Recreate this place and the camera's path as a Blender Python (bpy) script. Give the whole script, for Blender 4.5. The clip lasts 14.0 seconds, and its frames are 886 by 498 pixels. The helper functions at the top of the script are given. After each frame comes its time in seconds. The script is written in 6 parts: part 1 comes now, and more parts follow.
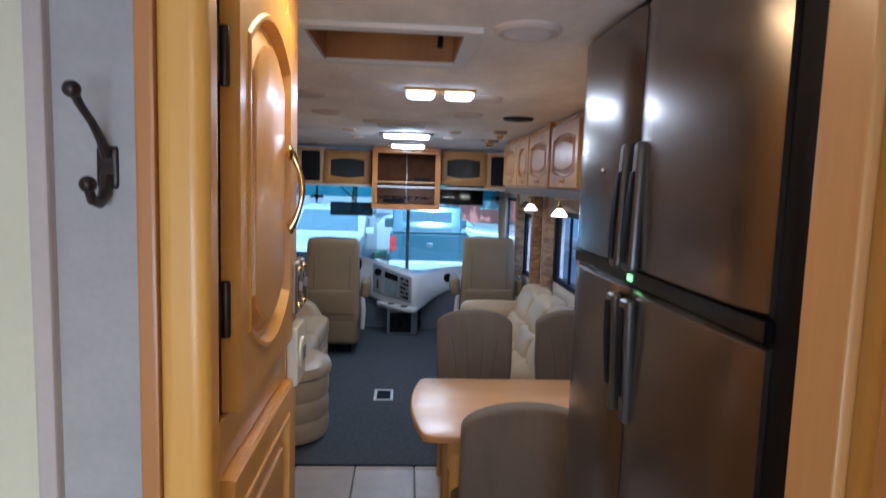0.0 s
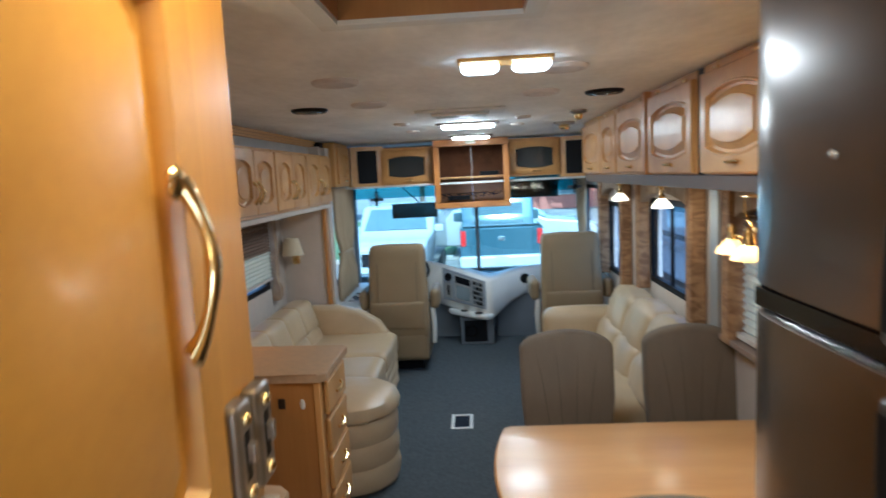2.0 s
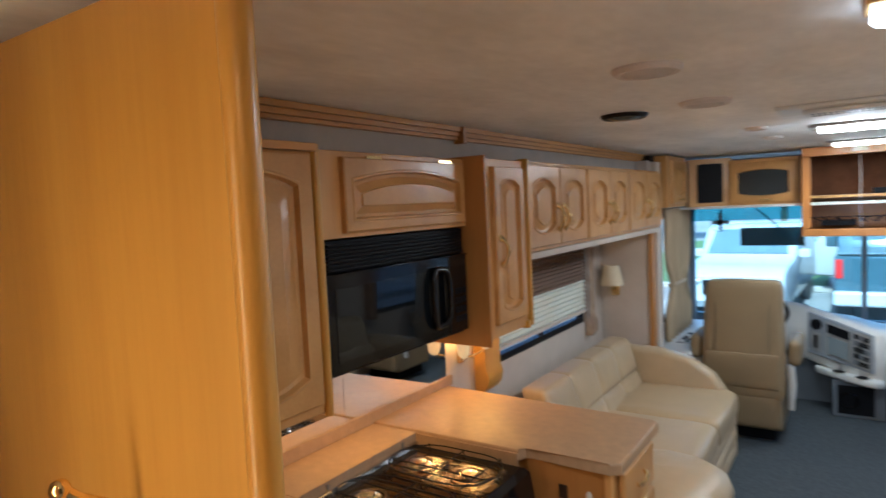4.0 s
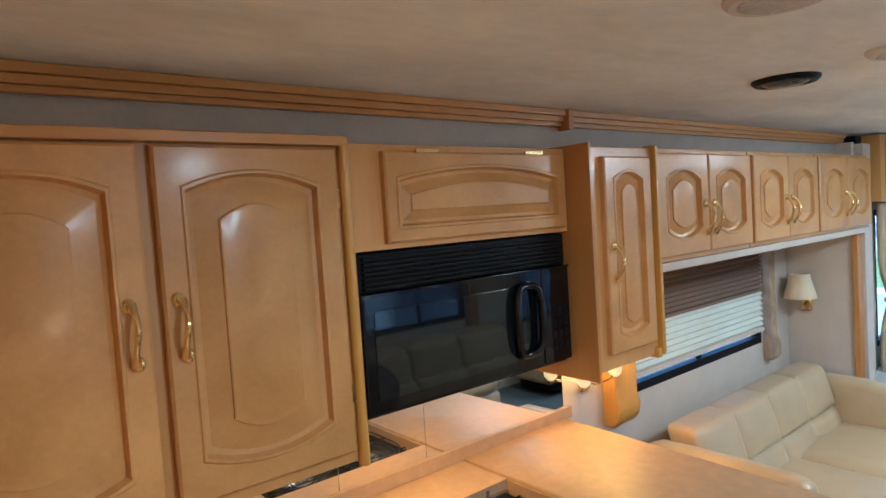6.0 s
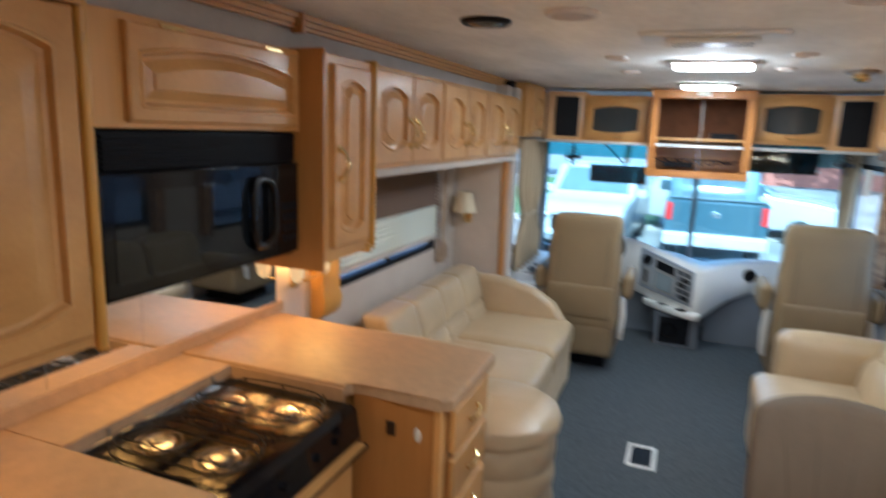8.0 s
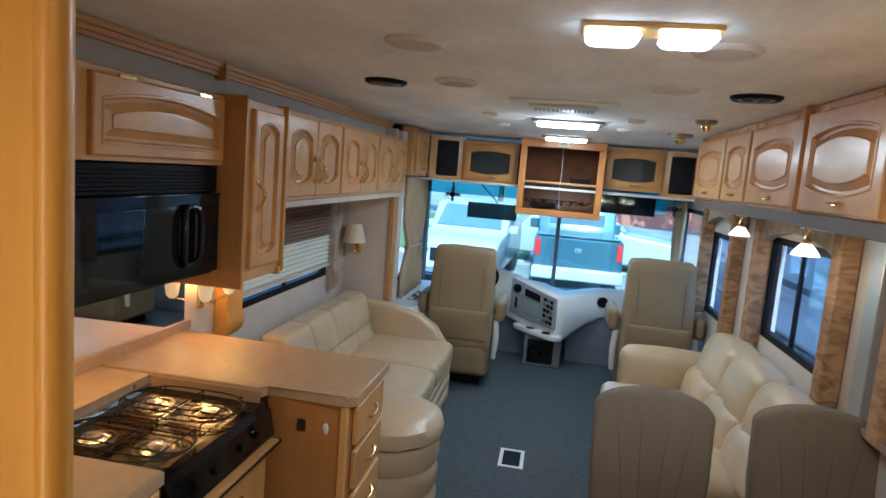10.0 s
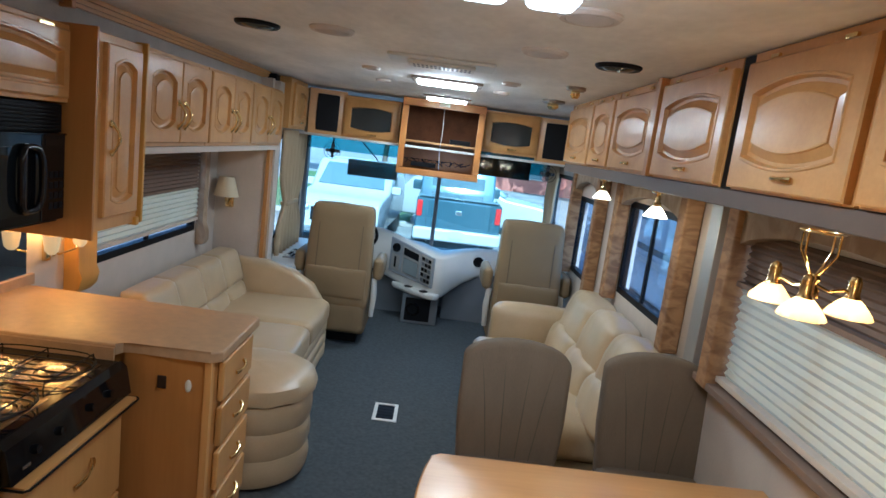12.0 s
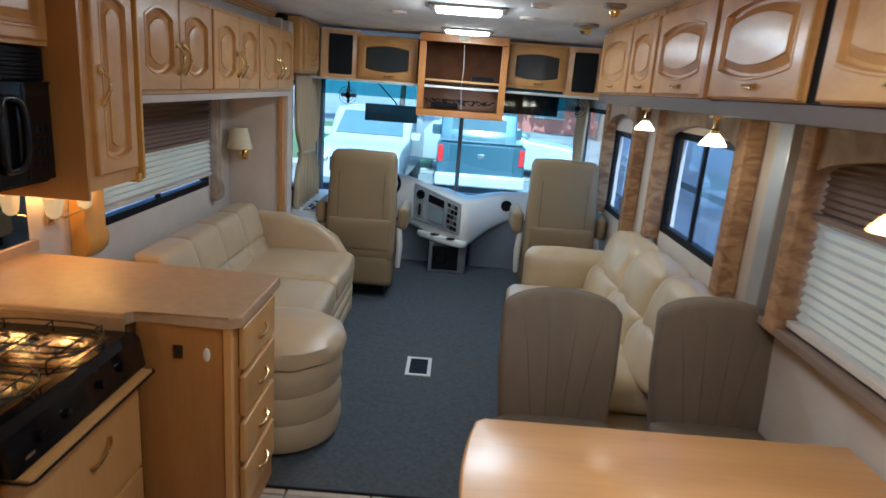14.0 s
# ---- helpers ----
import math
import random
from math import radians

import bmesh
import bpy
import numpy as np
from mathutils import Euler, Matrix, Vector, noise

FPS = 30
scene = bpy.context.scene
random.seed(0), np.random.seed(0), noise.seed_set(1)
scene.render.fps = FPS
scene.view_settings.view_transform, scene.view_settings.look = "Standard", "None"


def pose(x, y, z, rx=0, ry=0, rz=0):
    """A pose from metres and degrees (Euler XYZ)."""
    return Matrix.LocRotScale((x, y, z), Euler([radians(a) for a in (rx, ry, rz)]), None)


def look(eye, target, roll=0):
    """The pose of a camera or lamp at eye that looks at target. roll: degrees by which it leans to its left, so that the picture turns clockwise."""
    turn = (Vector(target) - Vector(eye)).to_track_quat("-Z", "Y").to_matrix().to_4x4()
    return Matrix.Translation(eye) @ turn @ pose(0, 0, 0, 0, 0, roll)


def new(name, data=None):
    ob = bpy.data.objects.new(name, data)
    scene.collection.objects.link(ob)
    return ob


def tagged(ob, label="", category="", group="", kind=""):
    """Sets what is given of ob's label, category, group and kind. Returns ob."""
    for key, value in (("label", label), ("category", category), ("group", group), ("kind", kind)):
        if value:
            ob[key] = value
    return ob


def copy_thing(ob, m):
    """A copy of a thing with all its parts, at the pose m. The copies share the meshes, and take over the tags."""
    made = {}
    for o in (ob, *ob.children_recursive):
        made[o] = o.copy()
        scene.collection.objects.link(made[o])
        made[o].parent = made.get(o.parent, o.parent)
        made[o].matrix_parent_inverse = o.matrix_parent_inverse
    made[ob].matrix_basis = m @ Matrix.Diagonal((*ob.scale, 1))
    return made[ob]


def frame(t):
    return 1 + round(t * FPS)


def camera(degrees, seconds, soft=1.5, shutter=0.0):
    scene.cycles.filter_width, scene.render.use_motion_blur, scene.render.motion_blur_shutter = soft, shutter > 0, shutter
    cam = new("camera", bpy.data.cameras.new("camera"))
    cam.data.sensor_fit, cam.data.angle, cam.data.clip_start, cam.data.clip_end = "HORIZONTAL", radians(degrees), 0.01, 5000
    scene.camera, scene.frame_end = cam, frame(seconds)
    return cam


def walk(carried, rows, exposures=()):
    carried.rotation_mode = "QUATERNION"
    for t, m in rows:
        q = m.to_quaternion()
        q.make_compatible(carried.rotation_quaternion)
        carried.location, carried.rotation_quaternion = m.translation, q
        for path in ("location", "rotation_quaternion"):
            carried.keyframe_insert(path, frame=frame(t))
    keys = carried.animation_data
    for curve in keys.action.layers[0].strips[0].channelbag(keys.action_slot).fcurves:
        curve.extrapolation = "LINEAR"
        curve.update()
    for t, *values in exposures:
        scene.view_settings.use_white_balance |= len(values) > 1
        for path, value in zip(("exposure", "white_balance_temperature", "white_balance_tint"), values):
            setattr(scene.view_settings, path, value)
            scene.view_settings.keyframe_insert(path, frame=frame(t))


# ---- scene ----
cam = camera(71.1, 14.0, shutter=0.5)
PATH = [
    (0, (0.422, 2.725, 1.671), (0.539, 4.711, 1.465), 1.8),
    (0.5, (0.42, 2.81, 1.656), (0.53, 4.78, 1.327), 1.6),
    (1, (0.417, 2.999, 1.661), (0.623, 4.96, 1.325), 0.2),
    (1.5, (0.401, 3.161, 1.687), (0.549, 5.128, 1.355), -2.2),
    (2, (0.436, 3.343, 1.711), (0.321, 5.326, 1.477), -2.9),
    (2.2, (0.456, 3.434, 1.739), (0.25, 5.411, 1.513), -3.2),
    (2.5, (0.444, 3.506, 1.72), (0.119, 5.465, 1.487), -2.3),
    (3, (0.407, 3.659, 1.72), (-0.134, 5.575, 1.527), -0.8),
    (3.5, (0.363, 3.806, 1.73), (-0.432, 5.634, 1.562), -2.6),
    (4, (0.388, 3.972, 1.744), (-0.725, 5.628, 1.608), -2.7),
    (6.3, (0.38, 4.475, 1.736), (-1.169, 5.736, 1.629), -3.8),
    (6.5, (0.366, 4.479, 1.732), (-1.114, 5.82, 1.628), -2.9),
    (7, (0.376, 4.5, 1.729), (-0.976, 5.971, 1.632), 0.2),
    (7.5, (0.384, 4.419, 1.723), (-0.816, 6.011, 1.555), 1.2),
    (8, (0.338, 4.229, 1.693), (-0.367, 6.062, 1.313), 2.2),
    (8.2, (0.347, 4.162, 1.677), (-0.214, 6.031, 1.241), 3.0),
    (10.3, (0.392, 3.836, 1.719), (0.092, 5.799, 1.483), 4.4),
    (10.5, (0.409, 3.836, 1.721), (0.155, 5.805, 1.48), 4.3),
    (11, (0.422, 3.827, 1.705), (0.337, 5.805, 1.428), 5.9),
    (11.5, (0.418, 3.828, 1.697), (0.416, 5.805, 1.392), 6.8),
    (12, (0.416, 3.838, 1.692), (0.46, 5.81, 1.36), 7.3),
    (12.5, (0.422, 3.84, 1.683), (0.483, 5.805, 1.311), 7.7),
    (13, (0.406, 3.854, 1.672), (0.482, 5.806, 1.243), 7.8),
    (13.5, (0.381, 3.872, 1.659), (0.432, 5.806, 1.153), 7.2),
    (14, (0.381, 4.065, 1.644), (0.37, 6.0, 1.136), 4.4),
]
walk(cam, [(t, look(eye, target, roll)) for t, eye, target, roll in PATH], exposures=[(0.0, 1.65, 4800, 8), (1.0, 2.05, 4900, 5), (1.6, 2.15, 5200, 3), (2.5, 1.85, 4700, -8), (3.5, 1.9, 4700, -6), (4.0, 2.2, 5200, 1), (6.5, 2.8, 4700, -7), (7.5, 2.75, 4700, -7), (8.0, 2.4, 5200, 1), (10.5, 2.1, 4900, -3), (14.0, 2.0, 5100, 0)])

# ---- world, sun, lights ----
world = bpy.data.worlds.new("sky")
scene.world = world
world.use_nodes = True
wn = world.node_tree.nodes
sky = wn.new("ShaderNodeTexSky")
sky.sky_type, sky.sun_disc = "NISHITA", False
sky.sun_elevation, sky.sun_rotation = radians(48), radians(174)
wn["Background"].inputs[1].default_value = 0.15
world.node_tree.links.new(sky.outputs[0], wn["Background"].inputs[0])
sun = new("sun", bpy.data.lights.new("sun", "SUN"))
sun.data.energy, sun.data.angle, sun.data.color = 3.0, radians(0.5), (1, 0.95, 0.88)
sun.matrix_world = look((2, -14, 20), (0, 4, 0))


def lamp_area(name, m, sx, sy, watts, colour):
    d = bpy.data.lights.new(name, "AREA")
    d.shape, d.size, d.size_y, d.energy, d.color = "RECTANGLE", sx, sy, watts, colour
    ob = new(name, d)
    ob.matrix_world = m
    return ob


def lamp_point(name, at, watts, colour, radius=0.03):
    d = bpy.data.lights.new(name, "POINT")
    d.energy, d.color, d.shadow_soft_size = watts, colour, radius
    ob = new(name, d)
    ob.location = at
    return ob


COOL, WARM, AMBER = (1.0, 0.97, 0.95), (1.0, 0.80, 0.55), (1.0, 0.47, 0.11)
lamp_area("lamp_double_l", pose(0.462, 5.265, 1.998), 0.055, 0.045, 1.1, COOL)
lamp_area("lamp_double_r", pose(0.618, 5.265, 1.998), 0.055, 0.045, 1.1, COOL)
lamp_area("lamp_front_a", pose(0.40, 7.50, 1.985), 0.34, 0.14, 1.1, COOL)
lamp_area("lamp_front_b", pose(0.40, 8.80, 1.985), 0.34, 0.12, 1.2, COOL)
# Two unseen warm lamps, added to brighten the pantry front from overhead.
lamp_area("fill_hall_rear", pose(0.40, 2.30, 2.005), 0.26, 0.16, 1.0, (1.0, 0.72, 0.34))
lamp_area("fill_hall_ceiling", pose(0.38, 3.76, 2.005), 0.24, 0.14, 0.6, (1.0, 0.66, 0.28))
lamp_point("bulb_front_lens", (0.40, 7.50, 1.95), 0.8, COOL, 0.04)
# Unseen cool fill from the rear, added to brighten the papered partition.
lamp_area("rear_fill_light", look((0.35, 1.33, 1.30), (0.35, 3.0, 1.25)), 1.2, 0.6, 5, (0.92, 0.96, 1.0))
lamp_point("bulb_spot_a", (1.33, 6.40, 1.49), 0.45, WARM)
lamp_point("bulb_spot_b", (1.33, 7.27, 1.50), 0.45, WARM)
lamp_point("bulb_dining_a", (1.14, 4.99, 1.458), 0.6, WARM)
lamp_point("bulb_dining_b", (1.13, 5.11, 1.458), 0.45, WARM)
lamp_point("bulb_dining_c", (1.262, 5.04, 1.458), 0.45, WARM)
lamp_point("bulb_galley_a", (-1.085, 6.33, 1.185), 0.75, AMBER, 0.02)
lamp_point("bulb_galley_b", (-1.085, 6.53, 1.185), 0.75, AMBER, 0.02)
lamp_area("hood_light", pose(-1.0, 5.55, 1.262), 0.12, 0.3, 0.36, AMBER)
lamp_area("cabinet_light", pose(-0.95, 4.8, 1.19), 0.05, 0.4, 0.2, AMBER)

# ---- materials ----


def mat(name, colour, rough=0.5, metal=0.0, bump=0.0, bscale=60.0, vary=0.12, vscale=4.0, spec=0.5, coat=0.0, stretch=(1, 1, 1), detail=6.0):
    """A node material with variation at two scales and fine relief."""
    m = bpy.data.materials.new(name)
    m.use_nodes = True
    n, l = m.node_tree.nodes, m.node_tree.links
    b = n["Principled BSDF"]
    b.inputs["Metallic"].default_value = metal
    b.inputs["Specular IOR Level"].default_value = spec
    b.inputs["Coat Weight"].default_value = coat
    b.inputs["Coat Roughness"].default_value = 0.15
    co = n.new("ShaderNodeTexCoord")
    mp = n.new("ShaderNodeMapping")
    mp.inputs["Scale"].default_value = stretch
    l.new(co.outputs["Object"], mp.inputs[0])
    big = n.new("ShaderNodeTexNoise")
    big.inputs["Scale"].default_value, big.inputs["Detail"].default_value = vscale, detail
    l.new(mp.outputs[0], big.inputs["Vector"])
    fine = n.new("ShaderNodeTexNoise")
    fine.inputs["Scale"].default_value, fine.inputs["Detail"].default_value = bscale, 4
    l.new(mp.outputs[0], fine.inputs["Vector"])
    mix = n.new("ShaderNodeMath")
    mix.operation = "MULTIPLY_ADD"
    l.new(fine.outputs[0], mix.inputs[0])
    mix.inputs[1].default_value = 0.4
    l.new(big.outputs[0], mix.inputs[2])
    ramp = n.new("ShaderNodeValToRGB")
    ramp.color_ramp.elements[0].position, ramp.color_ramp.elements[1].position = 0.45, 0.95
    ramp.color_ramp.elements[0].color = (*[max(0, c * (1 - vary)) for c in colour], 1)
    ramp.color_ramp.elements[1].color = (*[min(1, c * (1 + vary)) for c in colour], 1)
    l.new(mix.outputs[0], ramp.inputs[0])
    l.new(ramp.outputs[0], b.inputs["Base Color"])
    rr = n.new("ShaderNodeMapRange")
    rr.inputs["To Min"].default_value, rr.inputs["To Max"].default_value = max(0.02, rough * 0.8), min(1, rough * 1.2)
    l.new(big.outputs[0], rr.inputs[0])
    l.new(rr.outputs[0], b.inputs["Roughness"])
    if bump:
        bp = n.new("ShaderNodeBump")
        bp.inputs["Strength"].default_value, bp.inputs["Distance"].default_value = bump, 0.004
        l.new(fine.outputs[0], bp.inputs["Height"])
        l.new(bp.outputs[0], b.inputs["Normal"])
    return m


def wood(name, light, dark, axis=2, scale=1.0, rough=0.40):
    """Varnished maple: long grain along one axis, cathedral figure, a slight tone of its own for each object."""
    m = bpy.data.materials.new(name)
    m.use_nodes = True
    n, l = m.node_tree.nodes, m.node_tree.links
    b = n["Principled BSDF"]
    b.inputs["Roughness"].default_value = rough
    b.inputs["Coat Weight"].default_value, b.inputs["Coat Roughness"].default_value = 0.22, 0.16
    co = n.new("ShaderNodeTexCoord")
    info = n.new("ShaderNodeObjectInfo")
    add = n.new("ShaderNodeVectorMath")
    add.operation = "MULTIPLY_ADD"
    l.new(info.outputs["Random"], add.inputs[0])
    add.inputs[1].default_value = (7, 7, 7)
    l.new(co.outputs["Object"], add.inputs[2])
    mp = n.new("ShaderNodeMapping")
    s = [6 * scale] * 3
    s[axis] = 0.5 * scale
    mp.inputs["Scale"].default_value = s
    l.new(add.outputs[0], mp.inputs[0])
    fig = n.new("ShaderNodeTexNoise")
    fig.inputs["Scale"].default_value, fig.inputs["Detail"].default_value, fig.inputs["Distortion"].default_value = 0.9, 4, 0.6
    l.new(mp.outputs[0], fig.inputs["Vector"])
    gr = n.new("ShaderNodeTexNoise")
    gr.inputs["Scale"].default_value, gr.inputs["Detail"].default_value = 14, 5
    l.new(mp.outputs[0], gr.inputs["Vector"])
    mx = n.new("ShaderNodeMath")
    mx.operation = "MULTIPLY_ADD"
    l.new(gr.outputs[0], mx.inputs[0])
    mx.inputs[1].default_value = 0.28
    l.new(fig.outputs[0], mx.inputs[2])
    ramp = n.new("ShaderNodeValToRGB")
    e = ramp.color_ramp.elements
    e[0].position, e[1].position = 0.42, 0.86
    e[0].color, e[1].color = (*light, 1), (*dark, 1)
    l.new(mx.outputs[0], ramp.inputs[0])
    hsv = n.new("ShaderNodeHueSaturation")
    mr = n.new("ShaderNodeMapRange")
    mr.inputs["To Min"].default_value, mr.inputs["To Max"].default_value = 0.92, 1.08
    l.new(info.outputs["Random"], mr.inputs[0])
    l.new(mr.outputs[0], hsv.inputs["Value"])
    l.new(ramp.outputs[0], hsv.inputs["Color"])
    l.new(hsv.outputs[0], b.inputs["Base Color"])
    bp = n.new("ShaderNodeBump")
    bp.inputs["Strength"].default_value, bp.inputs["Distance"].default_value = 0.06, 0.002
    l.new(gr.outputs[0], bp.inputs["Height"])
    l.new(bp.outputs[0], b.inputs["Normal"])
    return m


def glow(name, colour, strength, base=(0.9, 0.9, 0.88)):
    m = bpy.data.materials.new(name)
    m.use_nodes = True
    b = m.node_tree.nodes["Principled BSDF"]
    b.inputs["Base Color"].default_value = (*base, 1)
    b.inputs["Emission Color"].default_value = (*colour, 1)
    b.inputs["Emission Strength"].default_value = strength
    b.inputs["Roughness"].default_value = 0.3
    return m


def lit_glass(name, colour, strength, base, passing):
    """Pressed glass round a bulb: it glows a little and lets the bulb's light through."""
    m = glow(name, colour, strength, base)
    n, l = m.node_tree.nodes, m.node_tree.links
    tr, mx = n.new("ShaderNodeBsdfTranslucent"), n.new("ShaderNodeMixShader")
    tr.inputs[0].default_value = (*base, 1)
    mx.inputs[0].default_value = passing
    l.new(n["Principled BSDF"].outputs[0], mx.inputs[1])
    l.new(tr.outputs[0], mx.inputs[2])
    l.new(mx.outputs[0], n["Material Output"].inputs[0])
    return m


def glassy(name, colour, rough=0.0):
    m = bpy.data.materials.new(name)
    m.use_nodes = True
    n, l = m.node_tree.nodes, m.node_tree.links
    n.remove(n["Principled BSDF"])
    tr, gl, mx, lw, mr = (n.new(k) for k in ("ShaderNodeBsdfTransparent", "ShaderNodeBsdfGlossy", "ShaderNodeMixShader", "ShaderNodeLayerWeight", "ShaderNodeMath"))
    tr.inputs[0].default_value = (*colour, 1)
    gl.inputs["Roughness"].default_value = rough
    lw.inputs[0].default_value = 0.12
    mr.operation = "MULTIPLY_ADD"
    mr.inputs[1].default_value, mr.inputs[2].default_value = 0.5, 0.03
    l.new(lw.outputs["Facing"], mr.inputs[0])
    l.new(mr.outputs[0], mx.inputs[0])
    l.new(tr.outputs[0], mx.inputs[1])
    l.new(gl.outputs[0], mx.inputs[2])
    l.new(mx.outputs[0], n["Material Output"].inputs[0])
    return m


def weave(name, a, b2, scale=26.0, rough=0.8, dist=3.0, stretch=(1, 1, 0.35)):
    """Printed or stacked-stone-like fabric: two tones in soft irregular bands."""
    m = mat(name, a, rough, bump=0.25, bscale=180)
    n, l = m.node_tree.nodes, m.node_tree.links
    co = n.new("ShaderNodeTexCoord")
    mp = n.new("ShaderNodeMapping")
    mp.inputs["Scale"].default_value = stretch
    l.new(co.outputs["Object"], mp.inputs[0])
    w = n.new("ShaderNodeTexNoise")
    w.inputs["Scale"].default_value, w.inputs["Detail"].default_value, w.inputs["Distortion"].default_value = scale, 3, dist
    l.new(mp.outputs[0], w.inputs["Vector"])
    r = n.new("ShaderNodeValToRGB")
    e = r.color_ramp.elements
    e[0].position, e[1].position = 0.36, 0.62
    e[0].color, e[1].color = (*b2, 1), (*a, 1)
    l.new(w.outputs[0], r.inputs[0])
    l.new(r.outputs[0], n["Principled BSDF"].inputs["Base Color"])
    return m


MAPLE = wood("maple", (0.63, 0.342, 0.112), (0.48, 0.238, 0.066))
MAPLE_Y = wood("maple_lengthwise", (0.63, 0.342, 0.112), (0.48, 0.238, 0.066), axis=1)
MAPLE_X = wood("maple_crosswise", (0.63, 0.342, 0.112), (0.48, 0.238, 0.066), axis=0)
HONEY = wood("honey_maple", (0.66, 0.36, 0.065), (0.53, 0.265, 0.042))
# Darker maple for panels; also puts shade on the pantry's side and stile.
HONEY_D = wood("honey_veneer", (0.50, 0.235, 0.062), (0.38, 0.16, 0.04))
TABLEWOOD = wood("table_maple", (0.57, 0.30, 0.11), (0.42, 0.20, 0.062), axis=0, rough=0.36)
PALE = mat("cream_paint", (0.72, 0.68, 0.48), 0.55, bump=0.05, vary=0.06, vscale=3)
WALLPAPER = mat("grey_mottled_wallpaper", (0.45, 0.425, 0.40), 0.7, bump=0.15, bscale=90, vary=0.10, vscale=9)
WALLBEIGE = mat("beige_wallpaper", (0.55, 0.48, 0.42), 0.7, bump=0.15, bscale=90, vary=0.07, vscale=8)
CEIL = mat("padded_ceiling_vinyl", (0.86, 0.845, 0.82), 0.75, bump=0.4, bscale=34, vary=0.13, vscale=5, stretch=(1, 0.5, 1))
CARPET = mat("blue_grey_carpet", (0.082, 0.092, 0.102), 0.95, bump=0.8, bscale=300, vary=0.22, vscale=45, spec=0.1, detail=2.0)
TILE = mat("ceramic_tile", (0.45, 0.385, 0.31), 0.35, bump=0.06, vary=0.14, vscale=7)
GROUT = mat("grout", (0.22, 0.20, 0.18), 0.9, bump=0.3, vary=0.2)
LAMINATE = mat("speckled_laminate", (0.41, 0.262, 0.145), 0.5, bump=0.02, bscale=220, vary=0.12, vscale=30)
LEATHER = mat("cream_leather", (0.46, 0.35, 0.215), 0.36, bump=0.12, bscale=140, vary=0.09, vscale=5)
SEATCLOTH = mat("tan_ultraleather", (0.25, 0.175, 0.09), 0.6, bump=0.2, bscale=160, vary=0.08, vscale=5)
SEAM = mat("dark_stitching", (0.105, 0.084, 0.058), 0.9, vary=0.2)
CHAIRCLOTH = mat("taupe_brushed_fabric", (0.165, 0.122, 0.084), 0.85, bump=0.5, bscale=260, vary=0.14, vscale=12, stretch=(1, 1, 0.25))
STEEL = mat("dark_stainless", (0.225, 0.185, 0.155), 0.25, 0.92, vary=0.03, vscale=3, coat=0.12)
STEEL.node_tree.nodes["Principled BSDF"].inputs["Coat Roughness"].default_value = 0.035
HANDLEGREY = mat("dark_grey_handle", (0.10, 0.092, 0.088), 0.34, 0.6, vary=0.1)
PAN = mat("polished_drip_pan", (0.14, 0.125, 0.11), 0.2, 1.0, bump=0.1, bscale=40, vary=0.15, vscale=12)
STEEL_L = mat("bright_stainless", (0.55, 0.53, 0.52), 0.25, 1.0, vary=0.05)
BLACK = mat("black_gloss", (0.005, 0.005, 0.006), 0.09, vary=0.2, spec=0.32)
BLACK_M = mat("black_matt", (0.007, 0.007, 0.009), 0.5, spec=0.12, bump=0.05, vary=0.25)
DARKGLASS = mat("smoked_glass", (0.008, 0.010, 0.012), 0.03, vary=0.1, spec=0.45)
CABGLASS = mat("grey_cabinet_glass", (0.035, 0.045, 0.05), 0.04, vary=0.1, spec=0.8)
BRASS = mat("polished_brass", (0.84, 0.65, 0.32), 0.16, 1.0, vary=0.12, vscale=12)
BRONZE = mat("oil_rubbed_bronze", (0.06, 0.045, 0.04), 0.35, 0.7, bump=0.1, vary=0.4, vscale=20)
PEWTER = mat("pewter_plate", (0.26, 0.22, 0.19), 0.38, 0.7, vary=0.12)
WHITEPL = mat("white_plastic", (0.72, 0.70, 0.65), 0.4, bump=0.03, vary=0.05)
IVORY = mat("ivory_dash_plastic", (0.74, 0.73, 0.70), 0.45, bump=0.08, bscale=200, vary=0.05)
GREYPL = mat("grey_dash_plastic", (0.15, 0.165, 0.19), 0.55, bump=0.15, bscale=200, vary=0.12)
TVFRAME = wood("orange_maple", (0.54, 0.225, 0.045), (0.42, 0.155, 0.03))
SILVERPL = mat("silver_grey_plastic", (0.30, 0.32, 0.35), 0.4, bump=0.05, vary=0.08)
LCD = mat("lcd_glass", (0.24, 0.28, 0.30), 0.1, vary=0.1)


def see_through_cloth(name, colour, passing):
    """Cloth that lets part of the daylight behind it through."""
    m = mat(name, colour, 0.9, bump=0.2, bscale=120, vary=0.06)
    n, l = m.node_tree.nodes, m.node_tree.links
    tr, mx = n.new("ShaderNodeBsdfTranslucent"), n.new("ShaderNodeMixShader")
    tr.inputs[0].default_value = (*colour, 1)
    mx.inputs[0].default_value = passing
    l.new(n["Principled BSDF"].outputs[0], mx.inputs[1])
    l.new(tr.outputs[0], mx.inputs[2])
    l.new(mx.outputs[0], n["Material Output"].inputs[0])
    return m


